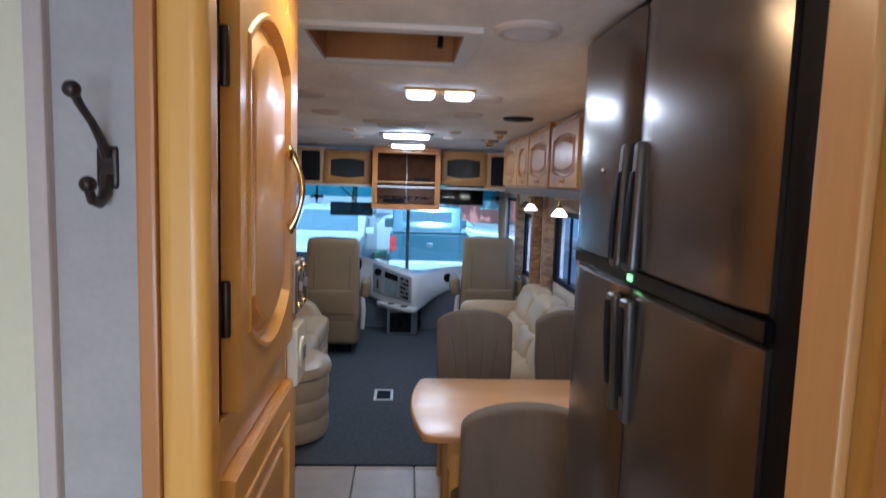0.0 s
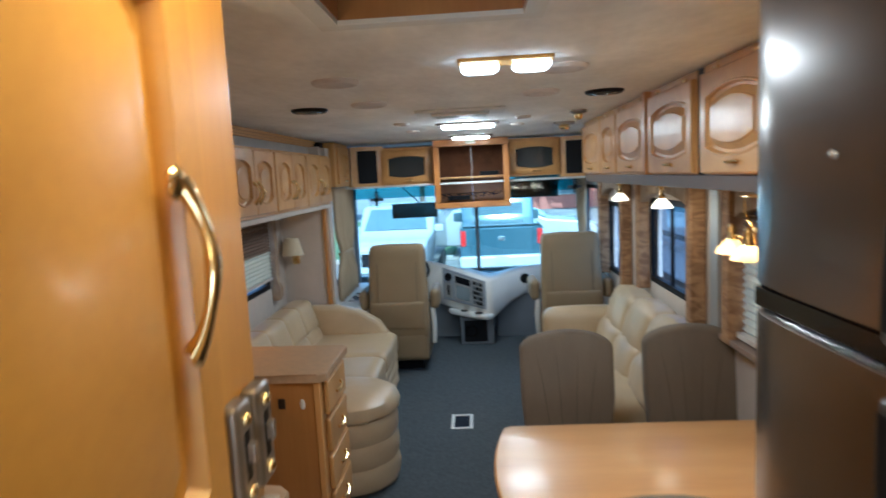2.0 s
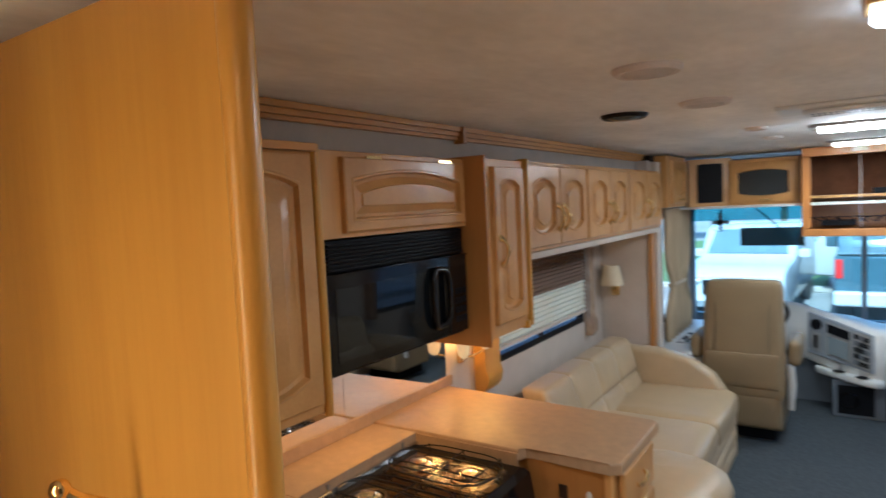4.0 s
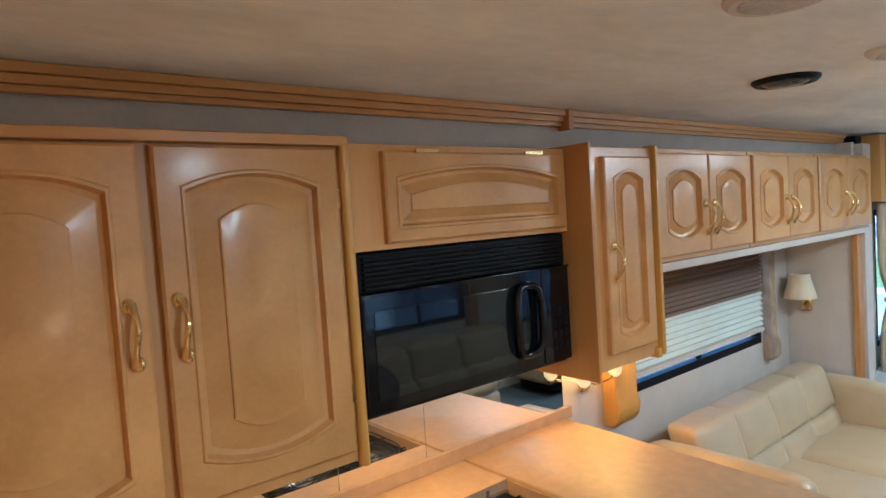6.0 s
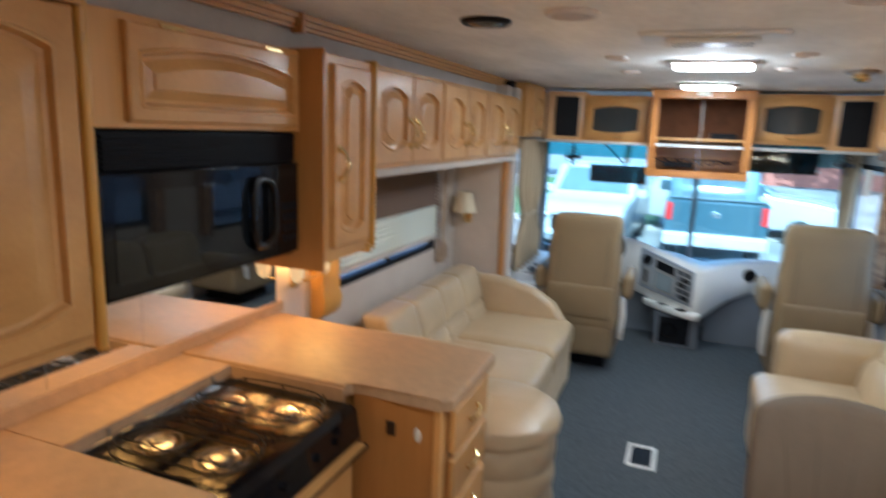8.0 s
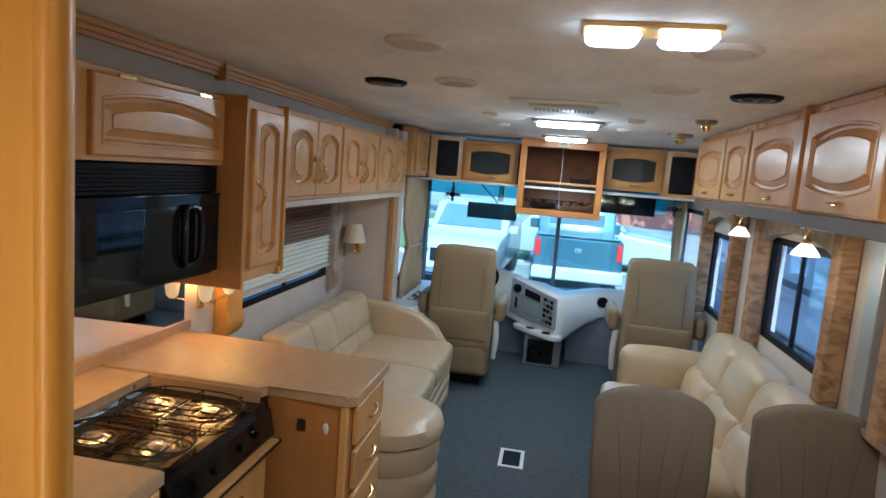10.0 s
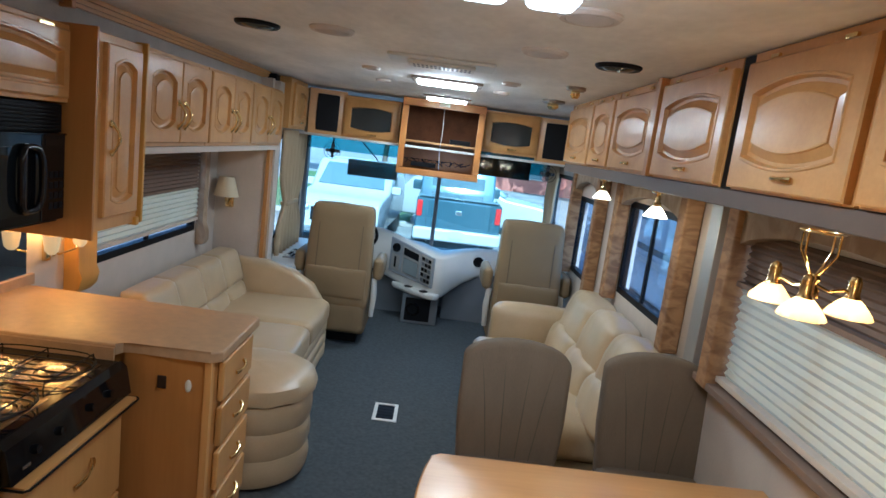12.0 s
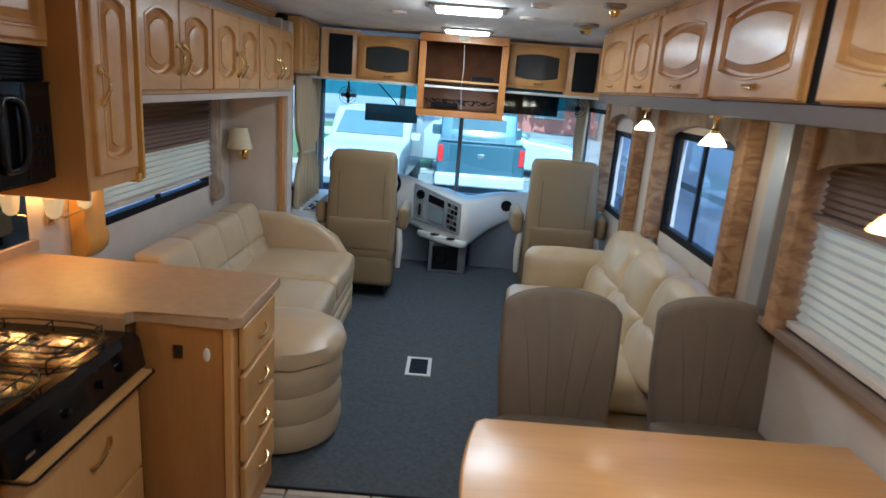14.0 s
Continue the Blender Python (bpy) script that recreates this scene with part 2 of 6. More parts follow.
SHADE_W = see_through_cloth("white_pleated_cloth", (0.84, 0.79, 0.66), 0.5)
SHADE_B = see_through_cloth("brown_pleated_cloth", (0.24, 0.165, 0.125), 0.15)
CURTAIN = see_through_cloth("tan_curtain_cloth", (0.60, 0.47, 0.31), 0.25)
STONECLOTH = weave("banded_valance_cloth", (0.38, 0.215, 0.10), (0.20, 0.10, 0.045), 9.0, dist=1.2, stretch=(1, 1, 2.2))
SWIRLCLOTH = weave("swirled_valance_cloth", (0.40, 0.31, 0.22), (0.28, 0.195, 0.13), 9.0, dist=2.0, stretch=(1, 1, 0.5))
LINEN = mat("linen_lampshade", (0.60, 0.52, 0.38), 0.9, bump=0.3, bscale=240, vary=0.06)
RUBBER = mat("rubber", (0.03, 0.03, 0.03), 0.7, vary=0.2)
RAILTONE = mat("mauve_brown_vinyl", (0.125, 0.086, 0.064), 0.5, bump=0.05, vary=0.08)
# Wood tone with the shade of recesses and gaps put into its colour.
SHADEDWOOD = mat("shaded_wood", (0.115, 0.045, 0.02), 0.75, bump=0.05, vary=0.25, vscale=8, spec=0.15, stretch=(1, 1, 0.2))
VENTTONE = mat("beige_vent_plastic", (0.64, 0.57, 0.52), 0.5, bump=0.05, vary=0.06)
ALU = mat("grey_aluminium", (0.42, 0.41, 0.40), 0.4, 0.6, vary=0.06)
MIRROR = mat("mirror_silver", (0.86, 0.87, 0.86), 0.02, 1.0, vary=0.02)
TINTBAND = glassy("teal_tint_band", (0.36, 0.60, 0.65))
GLASS = glassy("clear_glass", (0.93, 0.97, 0.98))
WINDSHIELD = glassy("tinted_windshield_glass", (0.78, 0.91, 0.945))
BLUEGLASS = glassy("tinted_side_glass", (0.66, 0.74, 0.85))
LENS_ON = glow("lit_lens", (0.93, 0.96, 1.0), 1.5)
# Glowing lens of the added fill fixtures, all of them out of view.
LENS_FILL = glow("amber_fill_lens", (1.0, 0.69, 0.36), 1.6)
LENS_WARM = glow("lit_warm_lens", (1.0, 0.94, 0.82), 9.0)
SHADEGLASS = lit_glass("lit_ribbed_glass", (1.0, 0.62, 0.24), 0.12, (0.82, 0.62, 0.38), 0.6)
SHADEHOT = lit_glass("bright_ribbed_glass", (1.0, 0.93, 0.82), 0.9, (0.80, 0.74, 0.62), 0.6)
CUPGLASS = glow("lit_amber_cup", (1.0, 0.66, 0.30), 0.12, (0.5, 0.38, 0.22))
ASPHALT = mat("asphalt", (0.20, 0.20, 0.20), 0.9, bump=0.6, bscale=90, vary=0.3, vscale=0.6)
GRASS = mat("lawn", (0.07, 0.12, 0.035), 0.95, bump=0.8, bscale=60, vary=0.35, vscale=2)
CONCRETE = mat("concrete_kerb", (0.31, 0.30, 0.28), 0.85, bump=0.3, vary=0.12)
BRICKFAR = mat("red_brick_wall", (0.34, 0.12, 0.09), 0.9, bump=0.4, vary=0.2, vscale=6)
PAINT_B = mat("blue_grey_car_paint", (0.05, 0.10, 0.13), 0.22, 0.3, vary=0.06, coat=0.6)
PAINT_W = mat("white_car_paint", (0.38, 0.39, 0.40), 0.25, vary=0.03, coat=0.6)
PAINT_K = mat("charcoal_car_paint", (0.035, 0.037, 0.04), 0.25, 0.3, vary=0.08, coat=0.6)
CARGLASS = mat("car_window_glass", (0.10, 0.14, 0.16), 0.05, vary=0.1)
TAILRED = mat("red_tail_lamp", (0.45, 0.02, 0.02), 0.2, vary=0.1)
CHROME = mat("chrome", (0.8, 0.8, 0.8), 0.12, 1.0, vary=0.04)

# ---- mesh helpers ----


def link(name, bm, material, smooth=None):
    me = bpy.data.meshes.new(name)
    bmesh.ops.recalc_face_normals(bm, faces=bm.faces)
    bm.to_mesh(me)
    bm.free()
    me.materials.append(material)
    if smooth is not None:
        me.shade_smooth()
        me.set_sharp_from_angle(angle=radians(smooth))
        keep_flats(me)
    return new(name, me)


def keep_flats(me):
    """Let the large faces of bevelled boxes stay flat, with the rounding on their edges alone."""
    att = me.attributes.get("flat")
    if att is None:
        return
    marks = [d.value for d in att.data]
    own = {}
    for p in me.polygons:
        if marks[p.index] == 1:
            for v in p.vertices:
                own[v] = None if v in own else p.normal.copy()
    if any(n is not None for n in own.values()):
        normals = [c.vector.copy() for c in me.corner_normals]
        for i, lp in enumerate(me.loops):
            n = own.get(lp.vertex_index)
            if n is not None:
                normals[i] = n
        me.normals_split_custom_set(normals)
    me.attributes.remove(me.attributes["flat"])


def thing(name, label, category, m=None, group=""):
    ob = tagged(new(name), label, category, group)
    ob.empty_display_size = 0.1
    if m is not None:
        ob.matrix_basis = m
    return ob


def part(name, bm, material, parent, label="", smooth=40, m=None):
    ob = link(name, bm, material, smooth)
    ob.parent = parent
    if m is not None:
        ob.matrix_basis = m
    return tagged(ob, label)


def structure(name, bm, material, label, smooth=40):
    return tagged(link(name, bm, material, smooth), label, kind="structure")


def solo(name, bm, material, label, category, m=None, group="", smooth=40):
    ob = link(name, bm, material, smooth)
    if m is not None:
        ob.matrix_basis = m
    return tagged(ob, label, category, group)


def box(lo, hi, bevel=0.0, bm=None, seg=2):
    """A box from corner to corner, with bevelled edges."""
    bm = bm or bmesh.new()
    mark = bm.faces.layers.int.get("flat") or bm.faces.layers.int.new("flat")
    for f in bm.faces:
        f[mark] = f[mark] or 3
    lo, hi = Vector(lo), Vector(hi)
    got = bmesh.ops.create_cube(bm, size=1)
    for v in got["verts"]:
        v.co = Vector(((lo[i] + hi[i]) / 2 + v.co[i] * (hi[i] - lo[i]) for i in range(3)))
    if bevel:
        edges = list({e for v in got["verts"] for e in v.link_edges})
        bmesh.ops.bevel(bm, geom=edges, offset=bevel, segments=seg, affect="EDGES", profile=0.5)
    for f in bm.faces:
        if not f[mark]:
            f.normal_update()
            f[mark] = 1 if max(abs(c) for c in f.normal) > 0.9999 else 2
    return bm


def lathe(profile, seg=20, bm=None, at=(0, 0, 0)):
    """A turned shape about z from (radius, z) pairs."""
    bm = bm or bmesh.new()
    rings = []
    for r, z in profile:
        rings.append([bm.verts.new((at[0] + r * math.cos(2 * math.pi * i / seg), at[1] + r * math.sin(2 * math.pi * i / seg), at[2] + z)) for i in range(seg)])
    for a, b in zip(rings, rings[1:]):
        for i in range(seg):
            bm.faces.new((a[i], a[(i + 1) % seg], b[(i + 1) % seg], b[i]))
    for ring, (r, z) in ((rings[0], profile[0]), (rings[-1], profile[-1])):
        if r > 1e-5:
            bm.faces.new(ring)
    return bm


def sweep(points, radii, seg=8, bm=None, flat=1.0):
    """A tube along points."""
    bm = bm or bmesh.new()
    pts = [Vector(p) for p in points]
    if not hasattr(radii, "__len__"):
        radii = [radii] * len(pts)
    rings, side = [], None
    for i, p in enumerate(pts):
        d = (pts[min(i + 1, len(pts) - 1)] - pts[max(i - 1, 0)]).normalized()
        ref = side if side is not None else (Vector((0, 0, 1)) if abs(d.z) < 0.9 else Vector((1, 0, 0)))
        a = d.cross(ref).normalized()
        b = a.cross(d).normalized()
        side = b
        rings.append([bm.verts.new(p + radii[i] * (a * math.cos(t) * flat + b * math.sin(t))) for t in (2 * math.pi * k / seg for k in range(seg))])
    for a, b in zip(rings, rings[1:]):
        for i in range(seg):
            bm.faces.new((a[i], a[(i + 1) % seg], b[(i + 1) % seg], b[i]))
    bm.faces.new(rings[0])
    bm.faces.new(rings[-1])
    return bm


def prism(outline, depth, bm=None, bevel=0.0):
    """An outline in x and z, as deep as given along y from 0."""
    bm = bm or bmesh.new()
    a = [bm.verts.new((x, 0, z)) for x, z in outline]
    b = [bm.verts.new((x, depth, z)) for x, z in outline]
    n = len(a)
    faces = [bm.faces.new(a), bm.faces.new(b[::-1])] + [bm.faces.new((a[i], b[i], b[(i + 1) % n], a[(i + 1) % n])) for i in range(n)]
    if bevel:
        bmesh.ops.recalc_face_normals(bm, faces=faces)
        edges = list({e for f in faces[:2] for e in f.edges})
        bmesh.ops.bevel(bm, geom=edges, offset=bevel, segments=3, affect="EDGES", profile=0.5)
    return bm


def cushion(half, r, puff=(0, 0, 0), cuts=9, bm=None, at=(0, 0, 0), wrinkle=0.0, shape=None):
    """A soft block with round edges, swollen faces and slight creases."""
    bm = bm or bmesh.new()
    got = bmesh.ops.create_cube(bm, size=2)
    edges = list({e for v in got["verts"] for e in v.link_edges})
    bmesh.ops.subdivide_edges(bm, edges=edges, cuts=cuts, use_grid_fill=True)
    start = Vector(at)
    seen = [v for v in bm.verts if not v.tag]
    for v in seen:
        p = [math.copysign(min(1.0, abs(c)) ** 0.75, c) for c in v.co]
        inner = Vector([max(-(half[i] - r), min(half[i] - r, p[i] * half[i])) for i in range(3)])
        out = Vector([p[i] * half[i] for i in range(3)]) - inner
        q = inner + (out.normalized() * r if out.length > 1e-6 else out)
        if out.length <= 1e-6:
            q = inner
        for i in range(3):
            j, k = (i + 1) % 3, (i + 2) % 3
            q[i] += p[i] * puff[i] * (1 - p[j] ** 2) * (1 - p[k] ** 2)
        if wrinkle:
            q += Vector((noise.noise(q * 9), noise.noise(q * 9 + Vector((5, 0, 0))), noise.noise(q * 9 + Vector((0, 9, 0))))) * wrinkle
        if shape:
            q = shape(q)
        v.co = q + start
        v.tag = True
    return bm


def facing(side, at):
    """Axes for a front: u to its right, v up, w out of it, for a front that looks along side."""
    u, w = {"+x": ((0, 1, 0), (1, 0, 0)), "-x": ((0, -1, 0), (-1, 0, 0)), "-y": ((1, 0, 0), (0, -1, 0)), "+y": ((-1, 0, 0), (0, 1, 0))}[side]
    m = Matrix.Identity(4)
    for i in range(3):
        m[i][0], m[i][1], m[i][2], m[i][3] = u[i], (0, 0, 1)[i], w[i], at[i]
    return m


def panel_door(w, h, stile=0.055, top=0.035, bottom=0.0, t=0.02, nb=10, slope=0.033):
    """A raised-panel door in u, v, w: a frame with an arched opening, a cove, a sunk field and a raised middle."""
    bm = bmesh.new()
    us = [-1 + 2 * i / nb for i in range(nb + 1)]

    def outline(a, v0, v1, rt, rb, z):
        pts = [(a * u, v0 - rb * (1 - u * u), z) for u in us]
        pts += [(a, v0 + (v1 - v0) * k / 3, z) for k in (1, 2)]
        pts += [(a * u, v1 + rt * (1 - u * u), z) for u in reversed(us)]
        pts += [(-a, v1 + (v0 - v1) * k / 3, z) for k in (1, 2)]
        return pts

    def arch(e, z):
        return outline(w / 2 - stile - e, -h / 2 + stile + bottom + e, h / 2 - stile - top - e, top, bottom, z)

    loops = [outline(w / 2, -h / 2, h / 2, 0, 0, 0), outline(w / 2, -h / 2, h / 2, 0, 0, t - 0.004), outline(w / 2 - 0.005, -h / 2 + 0.005, h / 2 - 0.005, 0, 0, t),
             arch(-0.010, t), arch(-0.007, t + 0.003), arch(-0.002, t + 0.003), arch(0.003, t - 0.013), arch(0.012, t - 0.015), arch(slope, t - 0.005), arch(slope + 0.001, t - 0.001), arch(slope + 0.004, t)]
    rings = [[bm.verts.new(p) for p in lp] for lp in loops]
    n = len(rings[0])
    for a, b in zip(rings, rings[1:]):
        for i in range(n):
            bm.faces.new((a[i], a[(i + 1) % n], b[(i + 1) % n], b[i]))
    bm.faces.new(rings[-1])
    bm.faces.new(rings[0][::-1])
    return bm


def pull(length=0.1, r=0.0055, bow=0.028):
    """A bowed brass pull along v with swelling ends."""
    n = 14
    pts = [(0.002 * math.sin(6.2 * (i / n - 0.5)), (i / n - 0.5) * length, 0.004 + bow * math.sin(math.pi * i / n) ** 0.8) for i in range(n + 1)]
    rad = [r * (0.85 + 0.9 * abs(2 * i / n - 1) ** 4 + 0.35 * math.exp(-((i / n - 0.5) / 0.15) ** 2)) for i in range(n + 1)]
    bm = sweep(pts, rad, 10)
    for s in (-1, 1):
        got = bmesh.ops.create_uvsphere(bm, u_segments=10, v_segments=6, radius=1)
        for v in got["verts"]:
            v.co = Vector((v.co.x * r * 2.0 + 0.005 * -s, v.co.y * r * 2.6 + s * length / 2, v.co.z * r * 1.2 + 0.004))
    return bm


def flat_pull(length=0.07):
    """A small shell-shaped brass pull along u."""
    bm = sweep([((i / 8 - 0.5) * length, 0, 0.004 + 0.016 * math.sin(math.pi * i / 8) ** 0.7) for i in range(9)], [0.004 + 0.004 * abs(i / 4 - 1) for i in range(9)], 8)
    return bm


def hinged_door(owner, m, w, h, pull_at=None, pull_len=0.1, flat=False, label="", **kw):
    d = part("door", panel_door(w, h, **kw), MAPLE, owner, label or "raised-panel maple door", 14, m)
    if pull_at:
        hm = Matrix.Translation((pull_at[0], pull_at[1], 0.02))
        part("handle", flat_pull(pull_len) if flat else pull(pull_len), BRASS, d, "polished brass handle", m=hm)
    return d


# ---- structure ----
bm = box((-1.25, 1.2, -0.06), (1.65, 6.27, -0.014))
floor = structure("floor", bm, GROUT, "cream ceramic tile floor with grey grout joints")
structure("carpet", box((-1.25, 6.268, -0.06), (1.62, 10.2, 0.006), 0.004), CARPET, "dark blue-grey cut-pile carpet")
structure("trim_carpet_edge", box((-1.2, 6.262, -0.012), (1.6, 6.272, 0.007), 0.002), BLACK_M, "dark edge binding of the carpet")

bm = box((-1.0, 1.2, 2.05), (0.16, 10.3, 2.11))
for lo, hi in (((0.55, 1.2), (1.7, 10.3)), ((0.16, 1.2), (0.55, 4.29)), ((0.16, 4.69), (0.55, 10.3))):
    box((*lo, 2.05), (*hi, 2.11), bm=bm)
structure("ceiling", bm, CEIL, "grey-beige padded vinyl ceiling, mottled", None)

# left side: hall wall, slide-out room, cockpit wall
structure("wall_left_rear", box((-1.0, 1.2, -0.02), (-0.92, 4.36, 2.05)), WALLBEIGE, "beige papered wall of the hall")
# Rear wall, out of sight; its opening goes with the added rear fill.
bm = box((-1.0, 1.2, -0.02), (1.7, 1.28, 0.98))
box((-1.0, 1.2, 1.62), (1.7, 1.28, 2.05), bm=bm)
box((-1.0, 1.2, 0.98), (-0.27, 1.28, 1.62), bm=bm)
box((0.97, 1.2, 0.98), (1.7, 1.28, 1.62), bm=bm)
structure("wall_rear", bm, WALLBEIGE, "beige papered wall behind the hall")
bm = box((-1.26, 4.34, -0.02), (-1.2, 6.70, 2.0))
box((-1.26, 6.70, -0.02), (-1.2, 8.06, 0.90), bm=bm)
box((-1.26, 6.70, 1.46), (-1.2, 8.06, 2.0), bm=bm)
box((-1.26, 8.06, -0.02), (-1.2, 8.48, 2.0), bm=bm)
structure("wall_slide_out_back", bm, WALLBEIGE, "beige papered back wall of the slide-out")
structure("wall_slide_out_end", box((-1.2, 8.42, -0.02), (-0.84, 8.47, 2.0)), WALLBEIGE, "beige papered end wall of the slide-out")
structure("wall_slide_out_top", box((-1.26, 4.34, 1.985), (-0.94, 8.48, 2.03)), WALLPAPER, "papered roof of the slide-out")
structure("wall_slide_out_header", box((-0.965, 4.34, 1.90), (-0.925, 8.62, 2.05)), WALLPAPER, "grey mottled papered band above the cabinets")
bm = bmesh.new()
for z0, z1, x in ((2.030, 2.049, -0.888), (2.012, 2.030, -0.897), (1.998, 2.012, -0.904)):
    box((-0.925, 4.36, z0), (x, 6.035, z1), 0.003, bm)
    box((-0.925, 6.06, z0), (x, 8.55, z1), 0.003, bm)
structure("trim_ceiling_rail", bm, MAPLE_Y, "moulded maple rail along the ceiling")
structure("trim_rail_joint", box((-0.925, 6.035, 1.985), (-0.878, 6.06, 2.05), 0.003), HONEY_D, "maple joint block in the rail")
structure("trim_slide_post", box((-0.845, 8.40, 0.0), (-0.815, 8.475, 1.50), 0.006), HONEY_D, "maple edge post of the slide-out")
structure("trim_slide_flange", box((-0.905, 8.476, 0.0), (-0.80, 8.60, 1.99), 0.004), WALLBEIGE, "beige flange beside the slide-out")
bm = box((-1.0, 8.6, -0.02), (-0.92, 10.25, 0.72))
box((-1.0, 8.6, 1.60), (-0.92, 10.25, 2.05), bm=bm)
box((-1.0, 8.6, 0.72), (-0.92, 9.05, 1.60), bm=bm)
box((-1.0, 9.98, 0.72), (-0.92, 10.25, 1.60), bm=bm)
structure("wall_left_front", bm, WALLBEIGE, "beige wall beside the driver")
# right side: hull wall with three windows
bm = bmesh.new()
WIN_R = ((5.02, 6.10, 0.93, 1.52), (6.62, 7.60, 0.93, 1.50), (8.14, 8.95, 0.80, 1.42))
y0 = 1.2
for a, b, z0, z1 in WIN_R:
    box((1.60, y0, -0.02), (1.68, a, 2.05), bm=bm)
    box((1.60, a, -0.02), (1.68, b, z0), bm=bm)
    box((1.60, a, z1), (1.68, b, 2.05), bm=bm)
    y0 = b
box((1.60, y0, -0.02), (1.68, 9.15, 2.05), bm=bm)
box((1.60, 9.15, -0.02), (1.68, 10.25, 0.80), bm=bm)
box((1.60, 9.15, 1.55), (1.68, 10.25, 2.05), bm=bm)
structure("wall_right", bm, WALLBEIGE, "beige papered wall with window openings")
bm = box((-1.0, 10.20, -0.02), (1.68, 10.28, 0.62))
box((-1.0, 10.20, 1.66), (1.68, 10.28, 2.11), bm=bm)
structure("wall_front", bm, GREYPL, "grey cowl above and below the windshield")
structure("wall_fridge_side", box((0.905, 4.345, -0.02), (1.60, 4.37, 2.05)), HONEY, "maple side panel, darker veneer in place of shade beside the refrigerator")
structure("wall_hall_right", box((0.862, 1.28, -0.02), (0.90, 3.358, 2.05), 0.004), HONEY, "honey maple panelled hall wall")
structure("trim_hall_right", box((0.846, 3.285, 0), (0.863, 3.361, 2.05), 0.006), MAPLE, "light maple edge moulding")
structure("trim_hall_right_inner", box((0.850, 3.205, 0), (0.8615, 3.243, 2.05), 0.004), HONEY_D, "narrow maple moulding")

# hall left: papered partition with a cream bay beside it
structure("wall_hook_partition", box((-0.04, 3.565, -0.02), (0.186, 3.60, 2.05)), WALLPAPER, "grey mottled papered partition")
structure("trim_hook_partition", box((-0.066, 3.548, -0.02), (-0.038, 3.60, 2.05), 0.008), WALLBEIGE, "beige rounded corner trim")
structure("wall_cream_bay", box((-0.92, 3.585, -0.02), (-0.066, 3.61, 2.05)), PALE, "cream painted wall with a faint stain")

# galley end panel
bm = box((-1.2, 4.345, 0.0), (-0.098, 4.366, 1.985), 0.001)
structure("wall_galley_end", bm, HONEY, "honey maple end panel of the galley")
structure("trim_galley_end", lathe([(0.0, 0.0), (0.017, 0.0), (0.017, 1.985), (0.0, 1.985)], 14, at=(-0.088, 4.355, 0)), HONEY, "rounded maple edge moulding")

# ---- hall ----


def coat_hook(m, metal, label):
    t = thing("coat_hook", label, "hook", m)
    part("plate", cushion((0.014, 0.028, 0.004), 0.004, cuts=5), metal, t)
    part("prong", sweep([(0, 0.015, 0.004), (0, 0.035, 0.018), (0, 0.055, 0.040), (0, 0.072, 0.066), (0, 0.085, 0.080)], [0.007, 0.006, 0.005, 0.005, 0.006], 10), metal, t, "long upper prong")
    part("hook", sweep([(0, -0.01, 0.004), (0, -0.035, 0.010), (0, -0.046, 0.026), (0, -0.042, 0.044), (0, -0.026, 0.052)], [0.008, 0.008, 0.007, 0.006, 0.006], 10), metal, t, "curled lower hook")
    for y, z in ((0.088, 0.084), (-0.022, 0.053)):
        b2 = bmesh.new()
        bmesh.ops.create_uvsphere(b2, u_segments=12, v_segments=8, radius=0.0105, matrix=Matrix.Translation((0, y, z)))
        part("knob", b2, metal, t)
    return t


coat_hook(facing("-y", (0.030, 3.565, 1.68)), BRONZE, "dark bronze double coat hook on the papered partition")
coat_hook(facing("-y", (-0.295, 4.345, 1.385)), BRASS, "polished brass coat hook on the galley end panel")


